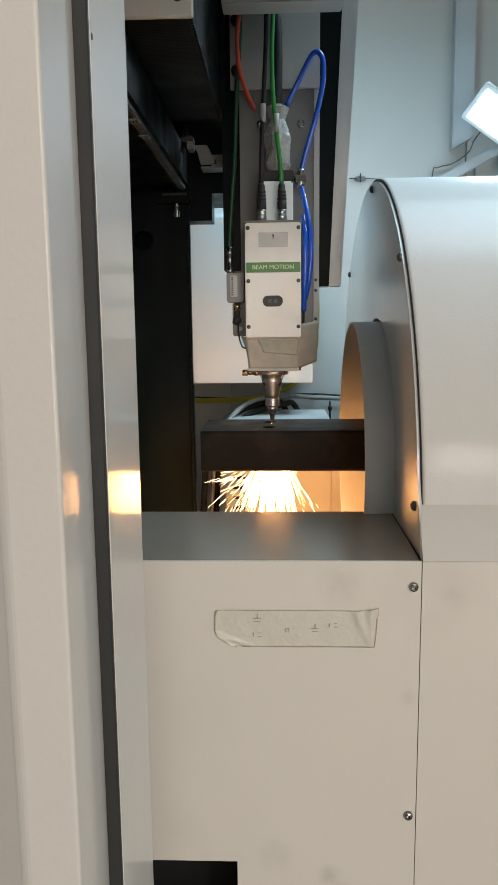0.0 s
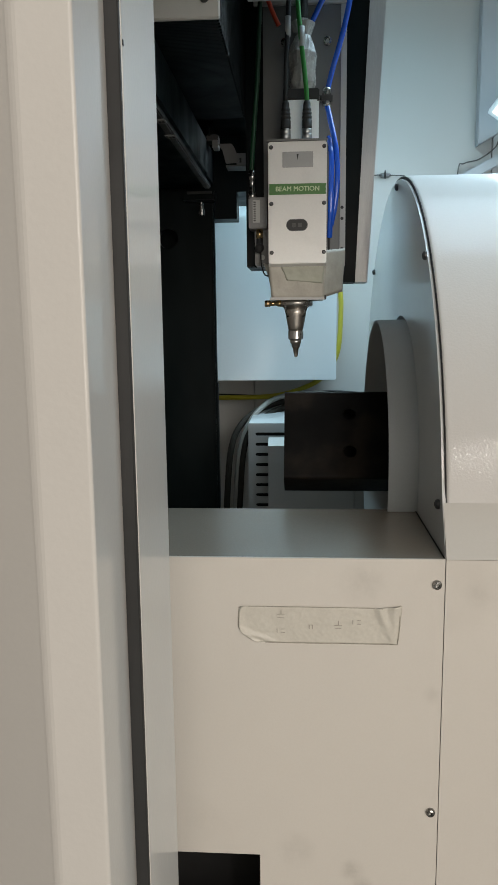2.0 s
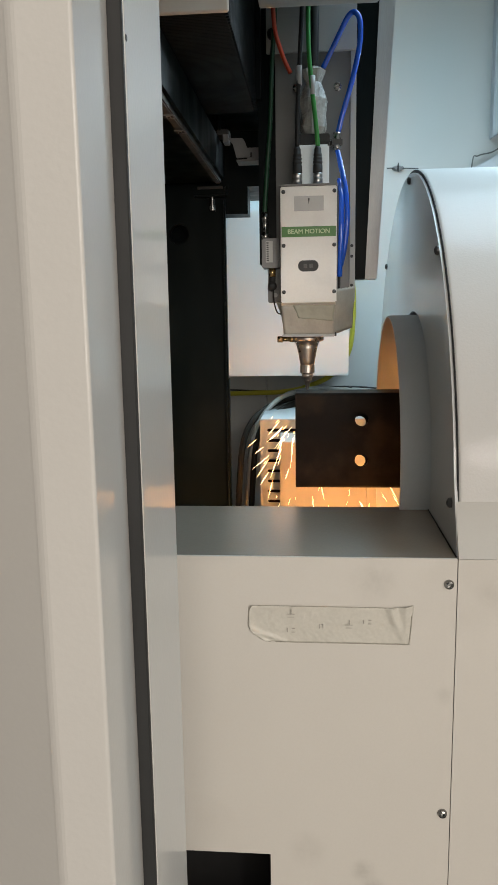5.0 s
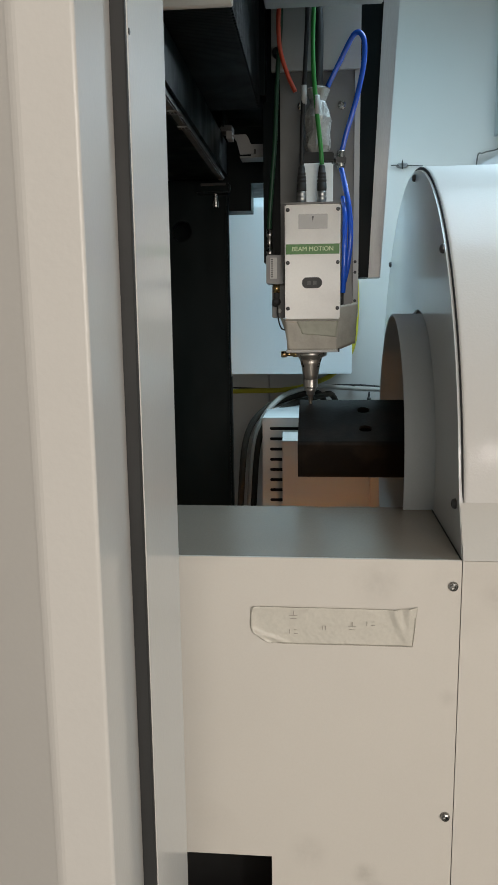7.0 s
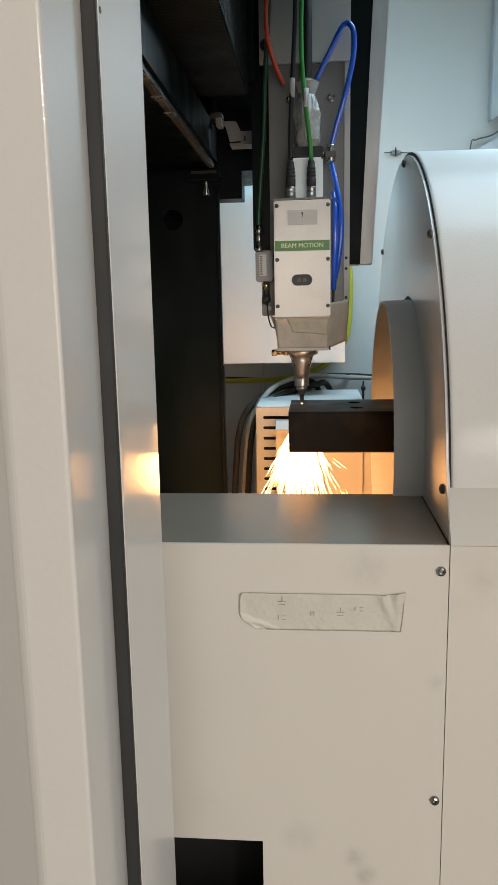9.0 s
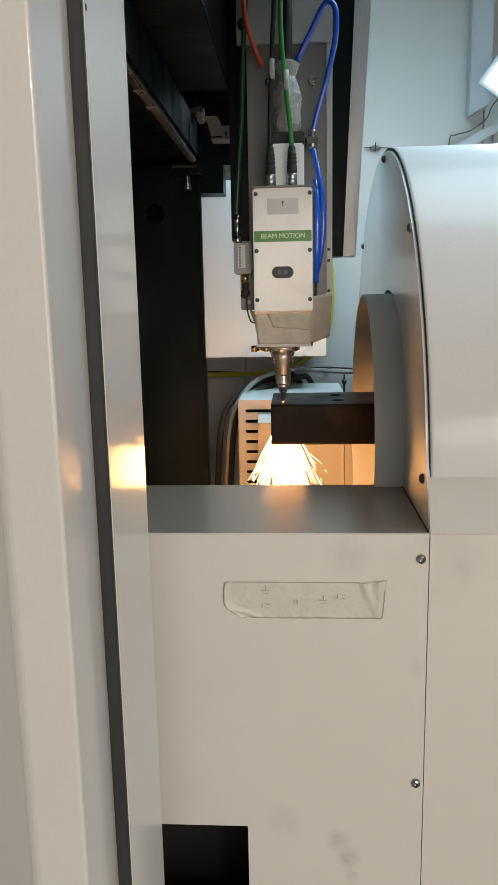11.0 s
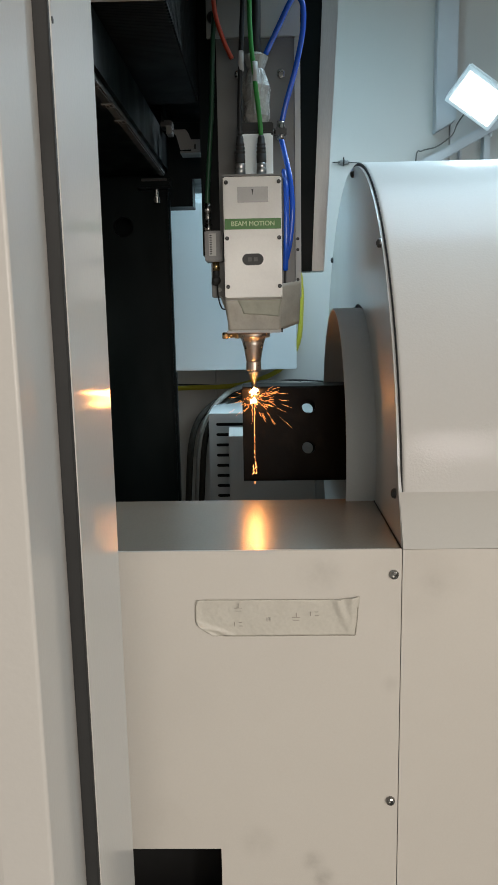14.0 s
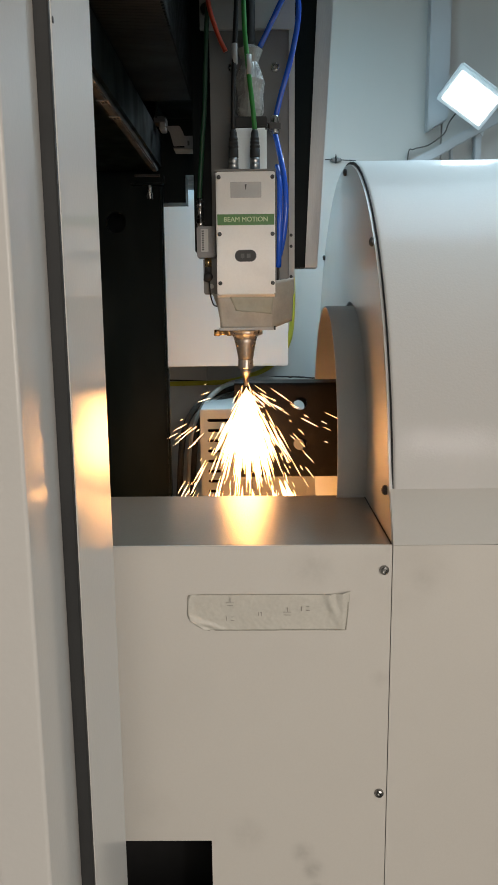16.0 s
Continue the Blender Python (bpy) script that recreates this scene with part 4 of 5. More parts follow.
    for x, m, lab in ((-0.017, C_BLACK, "black signal cable"), (0.020, C_GREEN, "bright green signal cable")):
        part("plug", lathe([(0.0070, 0.3755), (0.0070, 0.379), (0.0088, 0.380), (0.0088, 0.389), (0.0080, 0.390), (0.0086, 0.391), (0.0086, 0.397), (0.0072, 0.3985)], "Z", (x, -0.028, 0), 18), ALU, w, "knurled metal plug", True)
        part("plug_sleeve", lathe([(0.0080, 0.398), (0.0086, 0.400), (0.0086, 0.412), (0.0076, 0.413), (0.0076, 0.4145), (0.0086, 0.4155), (0.0086, 0.4185), (0.0074, 0.4195), (0.0074, 0.421), (0.0082, 0.422), (0.0080, 0.425), (0.0070, 0.426), (0.0070, 0.4275), (0.0078, 0.4285), (0.0074, 0.4315), (0.0064, 0.4325), (0.0062, 0.440), (0.0048, 0.444)], "Z", (x, -0.028, 0), 18), RUBBER, w, "black plug sleeve", True)
        if m is C_BLACK:
            pts = [(x, -0.028, 0.445), (x + 0.0005, -0.026, 0.50), (x + 0.003, -0.022, 0.56), (x + 0.006, -0.018, 0.62), (x + 0.010, -0.012, 0.72), (x + 0.012, -0.005, 0.95)]
        else:
            pts = [(x, -0.028, 0.445), (x - 0.003, -0.030, 0.48), (x - 0.010, -0.030, 0.54), (x - 0.016, -0.026, 0.61), (x - 0.017, -0.020, 0.68), (x - 0.014, -0.015, 0.76), (x - 0.012, -0.01, 0.95)]
        part("cable", hose(pts, 0.0043), m, w, lab, True)
        q = pts[2]
        part("cable_tag", lathe([(0.0050, -0.02), (0.0050, 0.012)], "Z", (q[0] + 0.0008, q[1], q[2] + 0.012), 12), LIGHTPLATE, w, "pale cable tag", True)
    part("left_cable", hose([(-0.078, -0.004, 0.292), (-0.079, -0.002, 0.34), (-0.074, 0.005, 0.42), (-0.068, 0.010, 0.50), (-0.064, 0.015, 0.60), (-0.056, 0.018, 0.72), (-0.050, 0.02, 0.95)], 0.0045), C_DKGREEN, w, "dark green cable", True)
    part("red_hose", hose([(-0.030, 0.02, 0.585), (-0.044, 0.018, 0.615), (-0.058, 0.012, 0.66), (-0.060, 0.010, 0.72), (-0.048, 0.010, 0.79), (-0.036, 0.015, 0.86)], 0.0042), C_RED, w, "red hose", True)
    tee = part("hose_tee", box(0.044, 0.066, 0.012, 0.028, 0.452, 0.468, 0.003), DARKSTEEL, w, "dark metal hose tee")
    part("tee_end", lathe([(0.007, 0.446), (0.0075, 0.45), (0.0075, 0.474), (0.007, 0.478)], "Z", (0.056, 0.02, 0), 14), STEEL, tee, "", True)
    part("tee_plug", lathe([(0.006, 0.030), (0.0065, 0.032), (0.0065, 0.046)], "X", (0, 0.02, 0.460), 14), STEEL, tee, "", True)
    for pts in (
        [(0.056, 0.02, 0.470), (0.066, 0.016, 0.51), (0.084, 0.010, 0.57), (0.096, 0.006, 0.63), (0.094, 0.006, 0.67), (0.078, 0.012, 0.678), (0.052, 0.024, 0.635), (0.030, 0.032, 0.595)],
        [(0.056, 0.02, 0.450), (0.062, 0.008, 0.42), (0.071, -0.010, 0.37), (0.074, -0.016, 0.32), (0.070, -0.014, 0.27), (0.063, -0.008, 0.235)],
        [(0.060, 0.016, 0.392), (0.063, -0.014, 0.36), (0.063, -0.022, 0.31), (0.062, -0.020, 0.255), (0.061, -0.008, 0.215)],
    ):
        part("blue_hose", hose(pts, 0.0050), C_BLUE, w, "glossy blue air hose", True)
    part("hose_end", hose([(0.060, -0.002, 0.238), (0.0605, -0.001, 0.20), (0.059, 0.0, 0.175)], 0.0025), C_BLACK, w)
    # sensor amplifier on the side
    s = part("sensor_box", box(-0.0845, -0.0515, -0.020, 0.03, 0.232, 0.286, 0.002), ALUDARK, w, "grey sensor amplifier box")
    part("sticker", box(-0.077, -0.064, -0.0204, -0.0200, 0.242, 0.281), LIGHTPLATE, s, "pale sticker with printed bars")
    for k in range(9):
        part("print", box(-0.0755, -0.0715, -0.0207, -0.0204, 0.2445 + k * 0.004, 0.2465 + k * 0.004), INK, s)
    part("coupling", lathe([(0.006, 0.286), (0.007, 0.288), (0.007, 0.296), (0.0045, 0.298), (0.0045, 0.318), (0.006, 0.320), (0.006, 0.335)], "Z", (-0.0785, -0.004, 0), 16), STEEL, s, "", True)
    part("lower_coupling", lathe([(0.0065, 0.216), (0.0065, 0.232)], "Z", (-0.066, 0.0, 0), 16), BRASS, s, "brass coupling", True)
    part("elbow", hose([(-0.066, 0.0, 0.218), (-0.066, -0.002, 0.208), (-0.067, -0.006, 0.198), (-0.070, -0.004, 0.192)], 0.0062), RUBBER, w, "black elbow connector", True)
    ball = bmesh.new()
    bmesh.ops.create_uvsphere(ball, u_segments=16, v_segments=10, radius=0.0085, matrix=Matrix.Translation((-0.066, -0.006, 0.199)))
    part("clamp_ball", ball, RUBBER, w, "black cable clamp", True)
    part("cable_tie", lathe([(0.0042, 0), (0.0042, 0.003)], "-Y", (-0.0605, -0.004, 0.182), 14), LIGHTPLATE, w, "small white cable tie")
    part("thin_wire", hose([(-0.064, -0.004, 0.194), (-0.062, -0.02, 0.168), (-0.056, -0.035, 0.150), (-0.049, -0.045, 0.146)], 0.0013, 8), C_BLACK, w, "", True)
    return w


# ---------------------------------------------------------------- rectangular tube, turned and fed by the chuck
TUBE_W, TUBE_T, WALL_T = 0.1805, 0.075, 0.005


def tube():
    w = thing("rectangular_steel_tube", "dark mill-scale rectangular steel tube with round holes, held in the chuck", "steel tube")
    L, hw, ht = 0.60, TUBE_W / 2, TUBE_T / 2
    hx, hr, c, n = 0.1235, 0.0124, 0.02, 32
    bm, rim = bmesh.new(), bmesh.new()
    flat = hw - 0.006
    for sgn in (1, -1):
        zo, zi = sgn * ht, sgn * (ht - WALL_T)
        hys = (-0.0365, 0.0405) if sgn > 0 else (-0.0515, 0.0255)      # the two sides were cut apart from each other
        xs = [0, hx - c, hx + c, L]
        ys = [-flat, hys[0] - c, hys[0] + c, hys[1] - c, hys[1] + c, flat]
        for i in range(3):
            for j in range(5):
                if i == 1 and j in (1, 3):
                    yc = hys[0] if j == 1 else hys[1]
                    ring = {}
                    for z in (zo, zi):
                        ci, sq = [], []
                        for k in range(n):
                            a = 2 * math.pi * k / n
                            m = max(abs(math.cos(a)), abs(math.sin(a)))
                            ci.append(bm.verts.new((hx + hr * math.cos(a), yc + hr * math.sin(a), z)))
                            sq.append(bm.verts.new((hx + c * math.cos(a) / m, yc + c * math.sin(a) / m, z)))
                        for k in range(n):
                            q = (k + 1) % n
                            bm.faces.new((ci[k], ci[q], sq[q], sq[k]))
                        ring[z] = ci
                    for k in range(n):
                        q = (k + 1) % n
                        bm.faces.new((ring[zo][k], ring[zo][q], ring[zi][q], ring[zi][k]))
                else:
                    for z in (zo, zi):
                        bm.faces.new([bm.verts.new(p) for p in ((xs[i], ys[j], z), (xs[i + 1], ys[j], z), (xs[i + 1], ys[j + 1], z), (xs[i], ys[j + 1], z))])

    def arc(r_out, a0, cy, cz):
        return [(cy + r_out * math.cos(a), cz + r_out * math.sin(a)) for a in (a0 + math.pi / 2 * k / 5 for k in range(6))]

    for sgn in (1, -1):
        r = 0.006
        out = arc(r, -math.pi / 2, flat, -ht + r) + arc(r, 0, flat, ht - r)
        inn = arc(0.001, -math.pi / 2, flat, -ht + r) + arc(0.001, 0, flat, ht - r)
        for prof in (out, inn):
            p = [[bm.verts.new((x, sgn * y, z)) for y, z in prof] for x in (0, L)]
            for k in range(len(prof) - 1):
                bm.faces.new((p[0][k], p[0][k + 1], p[1][k + 1], p[1][k]))
        a = [rim.verts.new((0, sgn * y, z)) for y, z in out]
        b = [rim.verts.new((0, sgn * y, z)) for y, z in inn]
        for k in range(len(out) - 1):
            rim.faces.new((a[k], a[k + 1], b[k + 1], b[k]))
    for sgn in (1, -1):
        rim.faces.new([rim.verts.new(p) for p in ((0, -flat, sgn * ht), (0, flat, sgn * ht), (0, flat, sgn * (ht - WALL_T)), (0, -flat, sgn * (ht - WALL_T)))])
    bmesh.ops.remove_doubles(rim, verts=rim.verts, dist=1e-5)
    part("cut_end", rim, CUTEDGE, w, "brighter sawn end rim")
    bmesh.ops.remove_doubles(bm, verts=bm.verts, dist=1e-5)
    part("tube_wall", bm, MILL, w)
    return w


CARRIAGE, HEAD, TUBE = carriage(), cutting_head(), tube()

# nozzle tip: seconds, distance ahead, height
HEAD_ROWS = [(0, 1.450, 1.2595), (0.95, 1.450, 1.2595), (1.05, 1.448, 1.266), (1.1, 1.446, 1.279), (1.2, 1.436, 1.318), (1.3, 1.418, 1.364), (1.4, 1.404, 1.384), (1.5, 1.40, 1.3853),
             (2.7, 1.40, 1.3853), (2.8, 1.40, 1.370), (2.9, 1.403, 1.329), (3.0, 1.405, 1.319), (3.1, 1.40, 1.3853), (3.2, 1.405, 1.381), (3.3, 1.42, 1.365), (3.4, 1.44, 1.336), (3.5, 1.455, 1.3115), (4.8, 1.460, 1.3115), (5.8, 1.415, 1.3115), (6.0, 1.408, 1.3115), (6.3, 1.396, 1.3115),
             (6.5, 1.394, 1.3136), (6.7, 1.42, 1.3080), (6.8, 1.44, 1.301), (6.9, 1.46, 1.290), (7.0, 1.48, 1.2785), (7.1, 1.50, 1.268), (7.25, 1.515, 1.2605), (7.5, 1.515, 1.2598), (8.0, 1.498, 1.2598), (8.5, 1.478, 1.2598),
             (11.0, 1.376, 1.2598), (11.5, 1.36, 1.2598), (12.0, 1.345, 1.2598), (12.5, 1.328, 1.2595), (12.8, 1.323, 1.2595), (13.0, 1.322, 1.2626), (13.2, 1.325, 1.279), (13.4, 1.332, 1.300), (13.5, 1.345, 1.3062),
             (13.8, 1.395, 1.3075), (14.0, 1.413, 1.3075), (14.5, 1.410, 1.3075), (15.0, 1.395, 1.3075), (15.5, 1.389, 1.3070), (16.0, 1.387, 1.3070)]
# tube: seconds, where its free end stands, turn about its length
TUBE_ROWS = [(0, -0.1435, 0), (0.9, -0.1435, 0), (1.05, -0.140, 0), (1.2, -0.124, 3), (1.3, -0.108, 9), (1.4, -0.085, 17), (1.5, -0.061, 25), (1.6, -0.046, 29), (1.7, -0.0385, 36), (1.8, -0.036, 43), (2.0, -0.0355, 58), (2.2, -0.0355, 76),
             (2.35, -0.0355, 86), (2.5, -0.0355, 90), (4.5, -0.0355, 90), (6.3, -0.0355, 90), (6.4, -0.0355, 81), (6.5, -0.0355, 70), (6.6, -0.0355, 61), (6.7, -0.0355, 52), (6.8, -0.0355, 42), (6.9, -0.0355, 31),
             (7.0, -0.0355, 19), (7.1, -0.0355, 9), (7.2, -0.0355, 2), (7.3, -0.0355, 0), (10.0, -0.0355, 0), (12.75, -0.0355, 0), (12.85, -0.0355, -3), (13.0, -0.0355, -14), (13.2, -0.0355, -27), (13.4, -0.0355, -37),
             (13.5, -0.0355, -46), (13.6, -0.0355, -57), (13.7, -0.0355, -71), (13.8, -0.0355, -82), (13.95, -0.0355, -89), (14.1, -0.0355, -90), (16.0, -0.0355, -90)]



# ---------------------------------------------------------------- molten metal and sparks
def spindle(bm, base, way, length, r):
    """A thin double-pointed streak from base along way."""
    way = Vector(way).normalized()
    u = way.cross(Vector((0.3, 1, 0.2))).normalized()
    v = way.cross(u)
    base = Vector(base)
    mid = [bm.verts.new(base + way * length * 0.45 + r * (u * math.cos(a) + v * math.sin(a))) for a in (0, math.pi / 2, math.pi, 3 * math.pi / 2)]
    top, end = bm.verts.new(base), bm.verts.new(base + way * length)
    for k in range(4):
        bm.faces.new((top, mid[k], mid[(k + 1) % 4]))
        bm.faces.new((end, mid[(k + 1) % 4], mid[k]))


# closed box added out of view, so resting glow pieces shed no light
def spark_rest_box():
    w = thing("spark_rest_box", "closed unseen box added under the cutting zone to block light of resting sparks", "drawer")
    part("body", box(-0.30, 0.16, 1.20, 1.66, 0.10, 0.42), BLACK, w)


spark_rest_box()
REST = (-0.07, 1.43, 0.26)   # inside the unseen light-blocking box
dice = random.Random(5)


def molten_spray():
    w = thing("molten_spray", "white-hot fan of molten metal blown through the cut", "sparks", kind="stuff")
    bm = bmesh.new()
    for k in range(430):
        core = k < 150
        a = max(-28, min(28, dice.gauss(0, 7.5 if core else 13)))
        b = -abs(dice.gauss(0, 13)) + 1.0
        way = (math.sin(radians(a)), math.sin(radians(b)), -math.cos(radians(a)))
        s0 = dice.uniform(0.0, 0.05) if core else dice.uniform(0.0, 0.10)
        spindle(bm, Vector(way) * s0, way, (dice.uniform(0.07, 0.12) if core else dice.uniform(0.04, 0.13)) * (1 - abs(a) / 90), dice.uniform(0.0013, 0.0024) if core else dice.uniform(0.0006, 0.0014))
    # thicker streaks below the table line, added unseen for their light in the pit
    for k in range(150):
        a, b = dice.uniform(-24, 24), dice.uniform(-36, 26)
        way = (math.sin(radians(a)), math.sin(radians(b)), -math.cos(radians(a)))
        spindle(bm, Vector((way[0], way[1] * 0.8, way[2])) * dice.uniform(0.19, 0.30), way, dice.uniform(0.06, 0.12), dice.uniform(0.002, 0.0045))
    part("spray", bm, MOLTEN, w)
    return w


def molten_stream(count, spread, r, mat):
    w = thing("molten_stream", "thin white-hot stream of molten metal", "sparks", kind="stuff")
    bm = bmesh.new()
    for k in range(count):
        way = (dice.uniform(-spread, spread), dice.uniform(-0.03, 0.0), -1)
        spindle(bm, (0, 0, 0.003), way, dice.uniform(0.07, 0.2), r * dice.uniform(0.4, 1))
    part("stream", bm, mat, w)
    return w


def glow_spot(r):
    w = thing("glow_spot", "white-hot molten spot at the cut", "molten metal", kind="stuff")
    bm = bmesh.new()
    bmesh.ops.create_icosphere(bm, subdivisions=2, radius=r)
    for v in bm.verts:
        v.co *= 1 + 0.35 * noise.noise(v.co * 260)
    for k in range(14):
        a = dice.uniform(0, 2 * math.pi)
        spindle(bm, (0, 0, 0), (math.cos(a), -0.3, math.sin(a)), r * dice.uniform(1.3, 2.6), r * 0.13)
    part("drop", bm, PIERCE, w)
    return w


def star_burst():
    w = thing("spark_burst", "fine burst of orange sparks spraying off the piercing point", "sparks", kind="stuff")
    bm = bmesh.new()
    for k in range(100):
        a = dice.uniform(0, 2 * math.pi)
        way = Vector((math.cos(a), -dice.uniform(0.2, 1.0), 0.75 * math.sin(a) - 0.15)).normalized()
        far = abs(dice.gauss(0, 0.55))
        s0 = 0.006 + 0.040 * far
        spindle(bm, way * s0, way + Vector((0, 0, -0.1 * far)), dice.uniform(0.006, 0.018) * (0.6 + far), dice.uniform(0.00015, 0.00030))
    part("rays", bm, EMBER, w)
    return w


def molten_thread():
    w = thing("molten_thread", "thin glowing thread of molten metal with drops", "sparks", kind="stuff")
    bm = bmesh.new()
    spindle(bm, (0, 0, 0), (0, 0, -1), 0.135, 0.0005)
    z = 0.0
    while z > -0.15:
        z -= dice.uniform(0.008, 0.03)
        spindle(bm, (dice.uniform(-0.001, 0.001), -0.001, z), (0, 0, -1), dice.uniform(0.003, 0.009), dice.uniform(0.0006, 0.0013))
    for k in range(12):
        spindle(bm, (dice.gauss(0, 0.003), -0.002, -0.135 + dice.gauss(0, 0.008)), (dice.uniform(-0.6, 0.6), -0.2, -1), dice.uniform(0.003, 0.008), dice.uniform(0.0007, 0.0015))
    part("thread", bm, EMBER, w)
    return w


# glowing drops added out of view below the table, for orange light from the pit
def pit_glow():
    w = thing("pit_light_drops", "unseen glowing drops added in the pit to light the box behind", "sparks", kind="stuff")
    bm = bmesh.new()
    for k in range(80):
        a, b = dice.uniform(-24, 24), dice.uniform(-30, 26)
        way = Vector((math.sin(radians(a)), math.sin(radians(b)), -math.cos(radians(a))))
        spindle(bm, way * dice.uniform(0.0, 0.10), way, dice.uniform(0.04, 0.09), dice.uniform(0.0016, 0.0036))
    part("drops", bm, PITGLOW, w)
    return w


def sparks(count, tilt_lo, tilt_hi, reach, per, group):
    """Flying sparks, each with its own way out of the cut: tilt is degrees from straight down, positive to the right."""
    out = []
    for k in range(count):
        a = radians(dice.uniform(tilt_lo, tilt_hi))
        b = dice.uniform(-0.13, 0.04)
        way = Vector((math.sin(a), b, -math.cos(a))).normalized()
        w = thing("spark", "glowing orange spark streak flying from the cut", "spark", group, "stuff")
        bm = bmesh.new()
        for q in range(per):
            off = Vector((dice.uniform(-0.012, 0.012), dice.uniform(-0.004, 0.002), dice.uniform(-0.03, 0.03))) * (q > 0)
            spindle(bm, off, way + Vector((off.x, 0, 0)) * 2, dice.choice((0.007, 0.014, 0.022, 0.034, 0.05)) * dice.uniform(0.7, 1.2), dice.uniform(0.00045, 0.0009))
        part("streak", bm, SPARKGLOW, w)
        out.append((w, way, dice.uniform(0, reach), dice.uniform(0.030, 0.075), reach, dice.random()))
    return out


def stray_spark(length, r):
    w = thing("stray_spark", "glowing white-hot spark dropping past the front panel", "spark", "stray sparks", "stuff")
    bm = bmesh.new()
    spindle(bm, (0, 0, 0), (0, 0, -1), length, r)
    part("streak", bm, SPARKGLOW, w)
    return w


SPRAY, STREAM, WISP, SPOT, SPOT_LOW = molten_spray(), molten_stream(7, 0.05, 0.0026, JET), molten_stream(6, 0.13, 0.00026, SPARKGLOW), glow_spot(0.0043), glow_spot(0.0036)
SPOT_FOOT = glow_spot(0.0038)
TIP = glow_spot(0.0006)
BURST, THREAD, PIT = star_burst(), molten_thread(), pit_glow()
DOWN = sparks(110, -32, 32, 0.24, 2, "sparks")
LEFT = sparks(70, -86, -20, 0.26, 3, "sparks")
RIGHT = sparks(36, 22, 72, 0.20, 2, "sparks")

# stray sparks: when and where each is seen, and how far it drops in a tenth of a second
STRAY = [(stray_spark(0.021, 0.0011), 13.5, (-0.126, 0.86, 0.864), 0.21), (stray_spark(0.023, 0.0011), 13.5, (-0.115, 0.86, 0.831), 0.21), (stray_spark(0.020, 0.0010), 13.5, (-0.0945, 0.86, 0.857), 0.20),
         (stray_spark(0.021, 0.0010), 13.5, (-0.048, 0.86, 0.886), 0.20), (stray_spark(0.011, 0.0009), 13.5, (-0.063, 0.86, 1.107), 0.17), (stray_spark(0.018, 0.0010), 13.6, (-0.068, 0.86, 0.745), 0.22)]

# how lively each kind is: seconds, share of the sparks in the air
DOWN_RATE = [(0, 1), (0.88, 1), (0.97, 0.2), (1.0, 0.04), (1.05, 0), (4.9, 0), (5.0, 0.2), (5.8, 0.25), (6.2, 0.3), (6.4, 0.8), (6.5, 0.9), (6.6, 0.35), (6.7, 0.05), (6.78, 0), (7.22, 0), (7.3, 0.2), (7.5, 0.12), (7.8, 0.06), (7.95, 0.15), (8.05, 0.8), (12.4, 0.9), (12.52, 0.3),
             (12.6, 0.2), (12.85, 0.15), (13.0, 0.2), (13.2, 0.2), (13.35, 0.35), (13.43, 0.3), (13.5, 0.05), (13.8, 0.06), (13.95, 0.0), (14.55, 0.0), (14.6, 0.05), (14.8, 0.5), (14.9, 0.6), (15.0, 0.9), (15.3, 0.8), (15.45, 0.55), (15.55, 0.5), (15.7, 1), (16, 1)]
LEFT_RATE = [(0, 0.4), (0.85, 0.4), (0.95, 0), (4.9, 0), (5.0, 0.3), (5.8, 0.35), (6.2, 0.4), (6.4, 0.8), (6.55, 1), (6.65, 0.5), (6.75, 0.1), (6.95, 0.03), (7.0, 0), (7.7, 0.03), (7.9, 0.12), (8.05, 0.0), (12.45, 0.0), (12.6, 0.12), (12.8, 0.06), (13.0, 0.25), (13.2, 0.15), (13.4, 0.12), (13.5, 0.03),
             (13.85, 0.0), (14.65, 0.0), (14.72, 0.1), (14.85, 0.6), (15.0, 1), (15.2, 0.5), (15.4, 0.10), (15.55, 0.06), (15.7, 0.2), (16, 0.12)]
RIGHT_RATE = [(0, 0.1), (0.9, 0.1), (1.0, 0), (6.3, 0), (6.5, 0.1), (6.7, 0), (7.9, 0), (8.1, 0.15), (12.4, 0.15), (12.6, 0.1), (13.0, 0.15), (13.2, 0.3), (13.4, 0.35), (13.5, 0.12), (13.8, 0.10), (13.95, 0.0), (14.6, 0.0), (14.8, 0.4), (14.9, 0.7), (15.2, 0.9), (15.5, 0.6), (15.7, 0.8), (16, 0.8)]


def at_time(rows, t, k=1):
    return float(np.interp(t, [r[0] for r in rows], [r[k] for r in rows]))


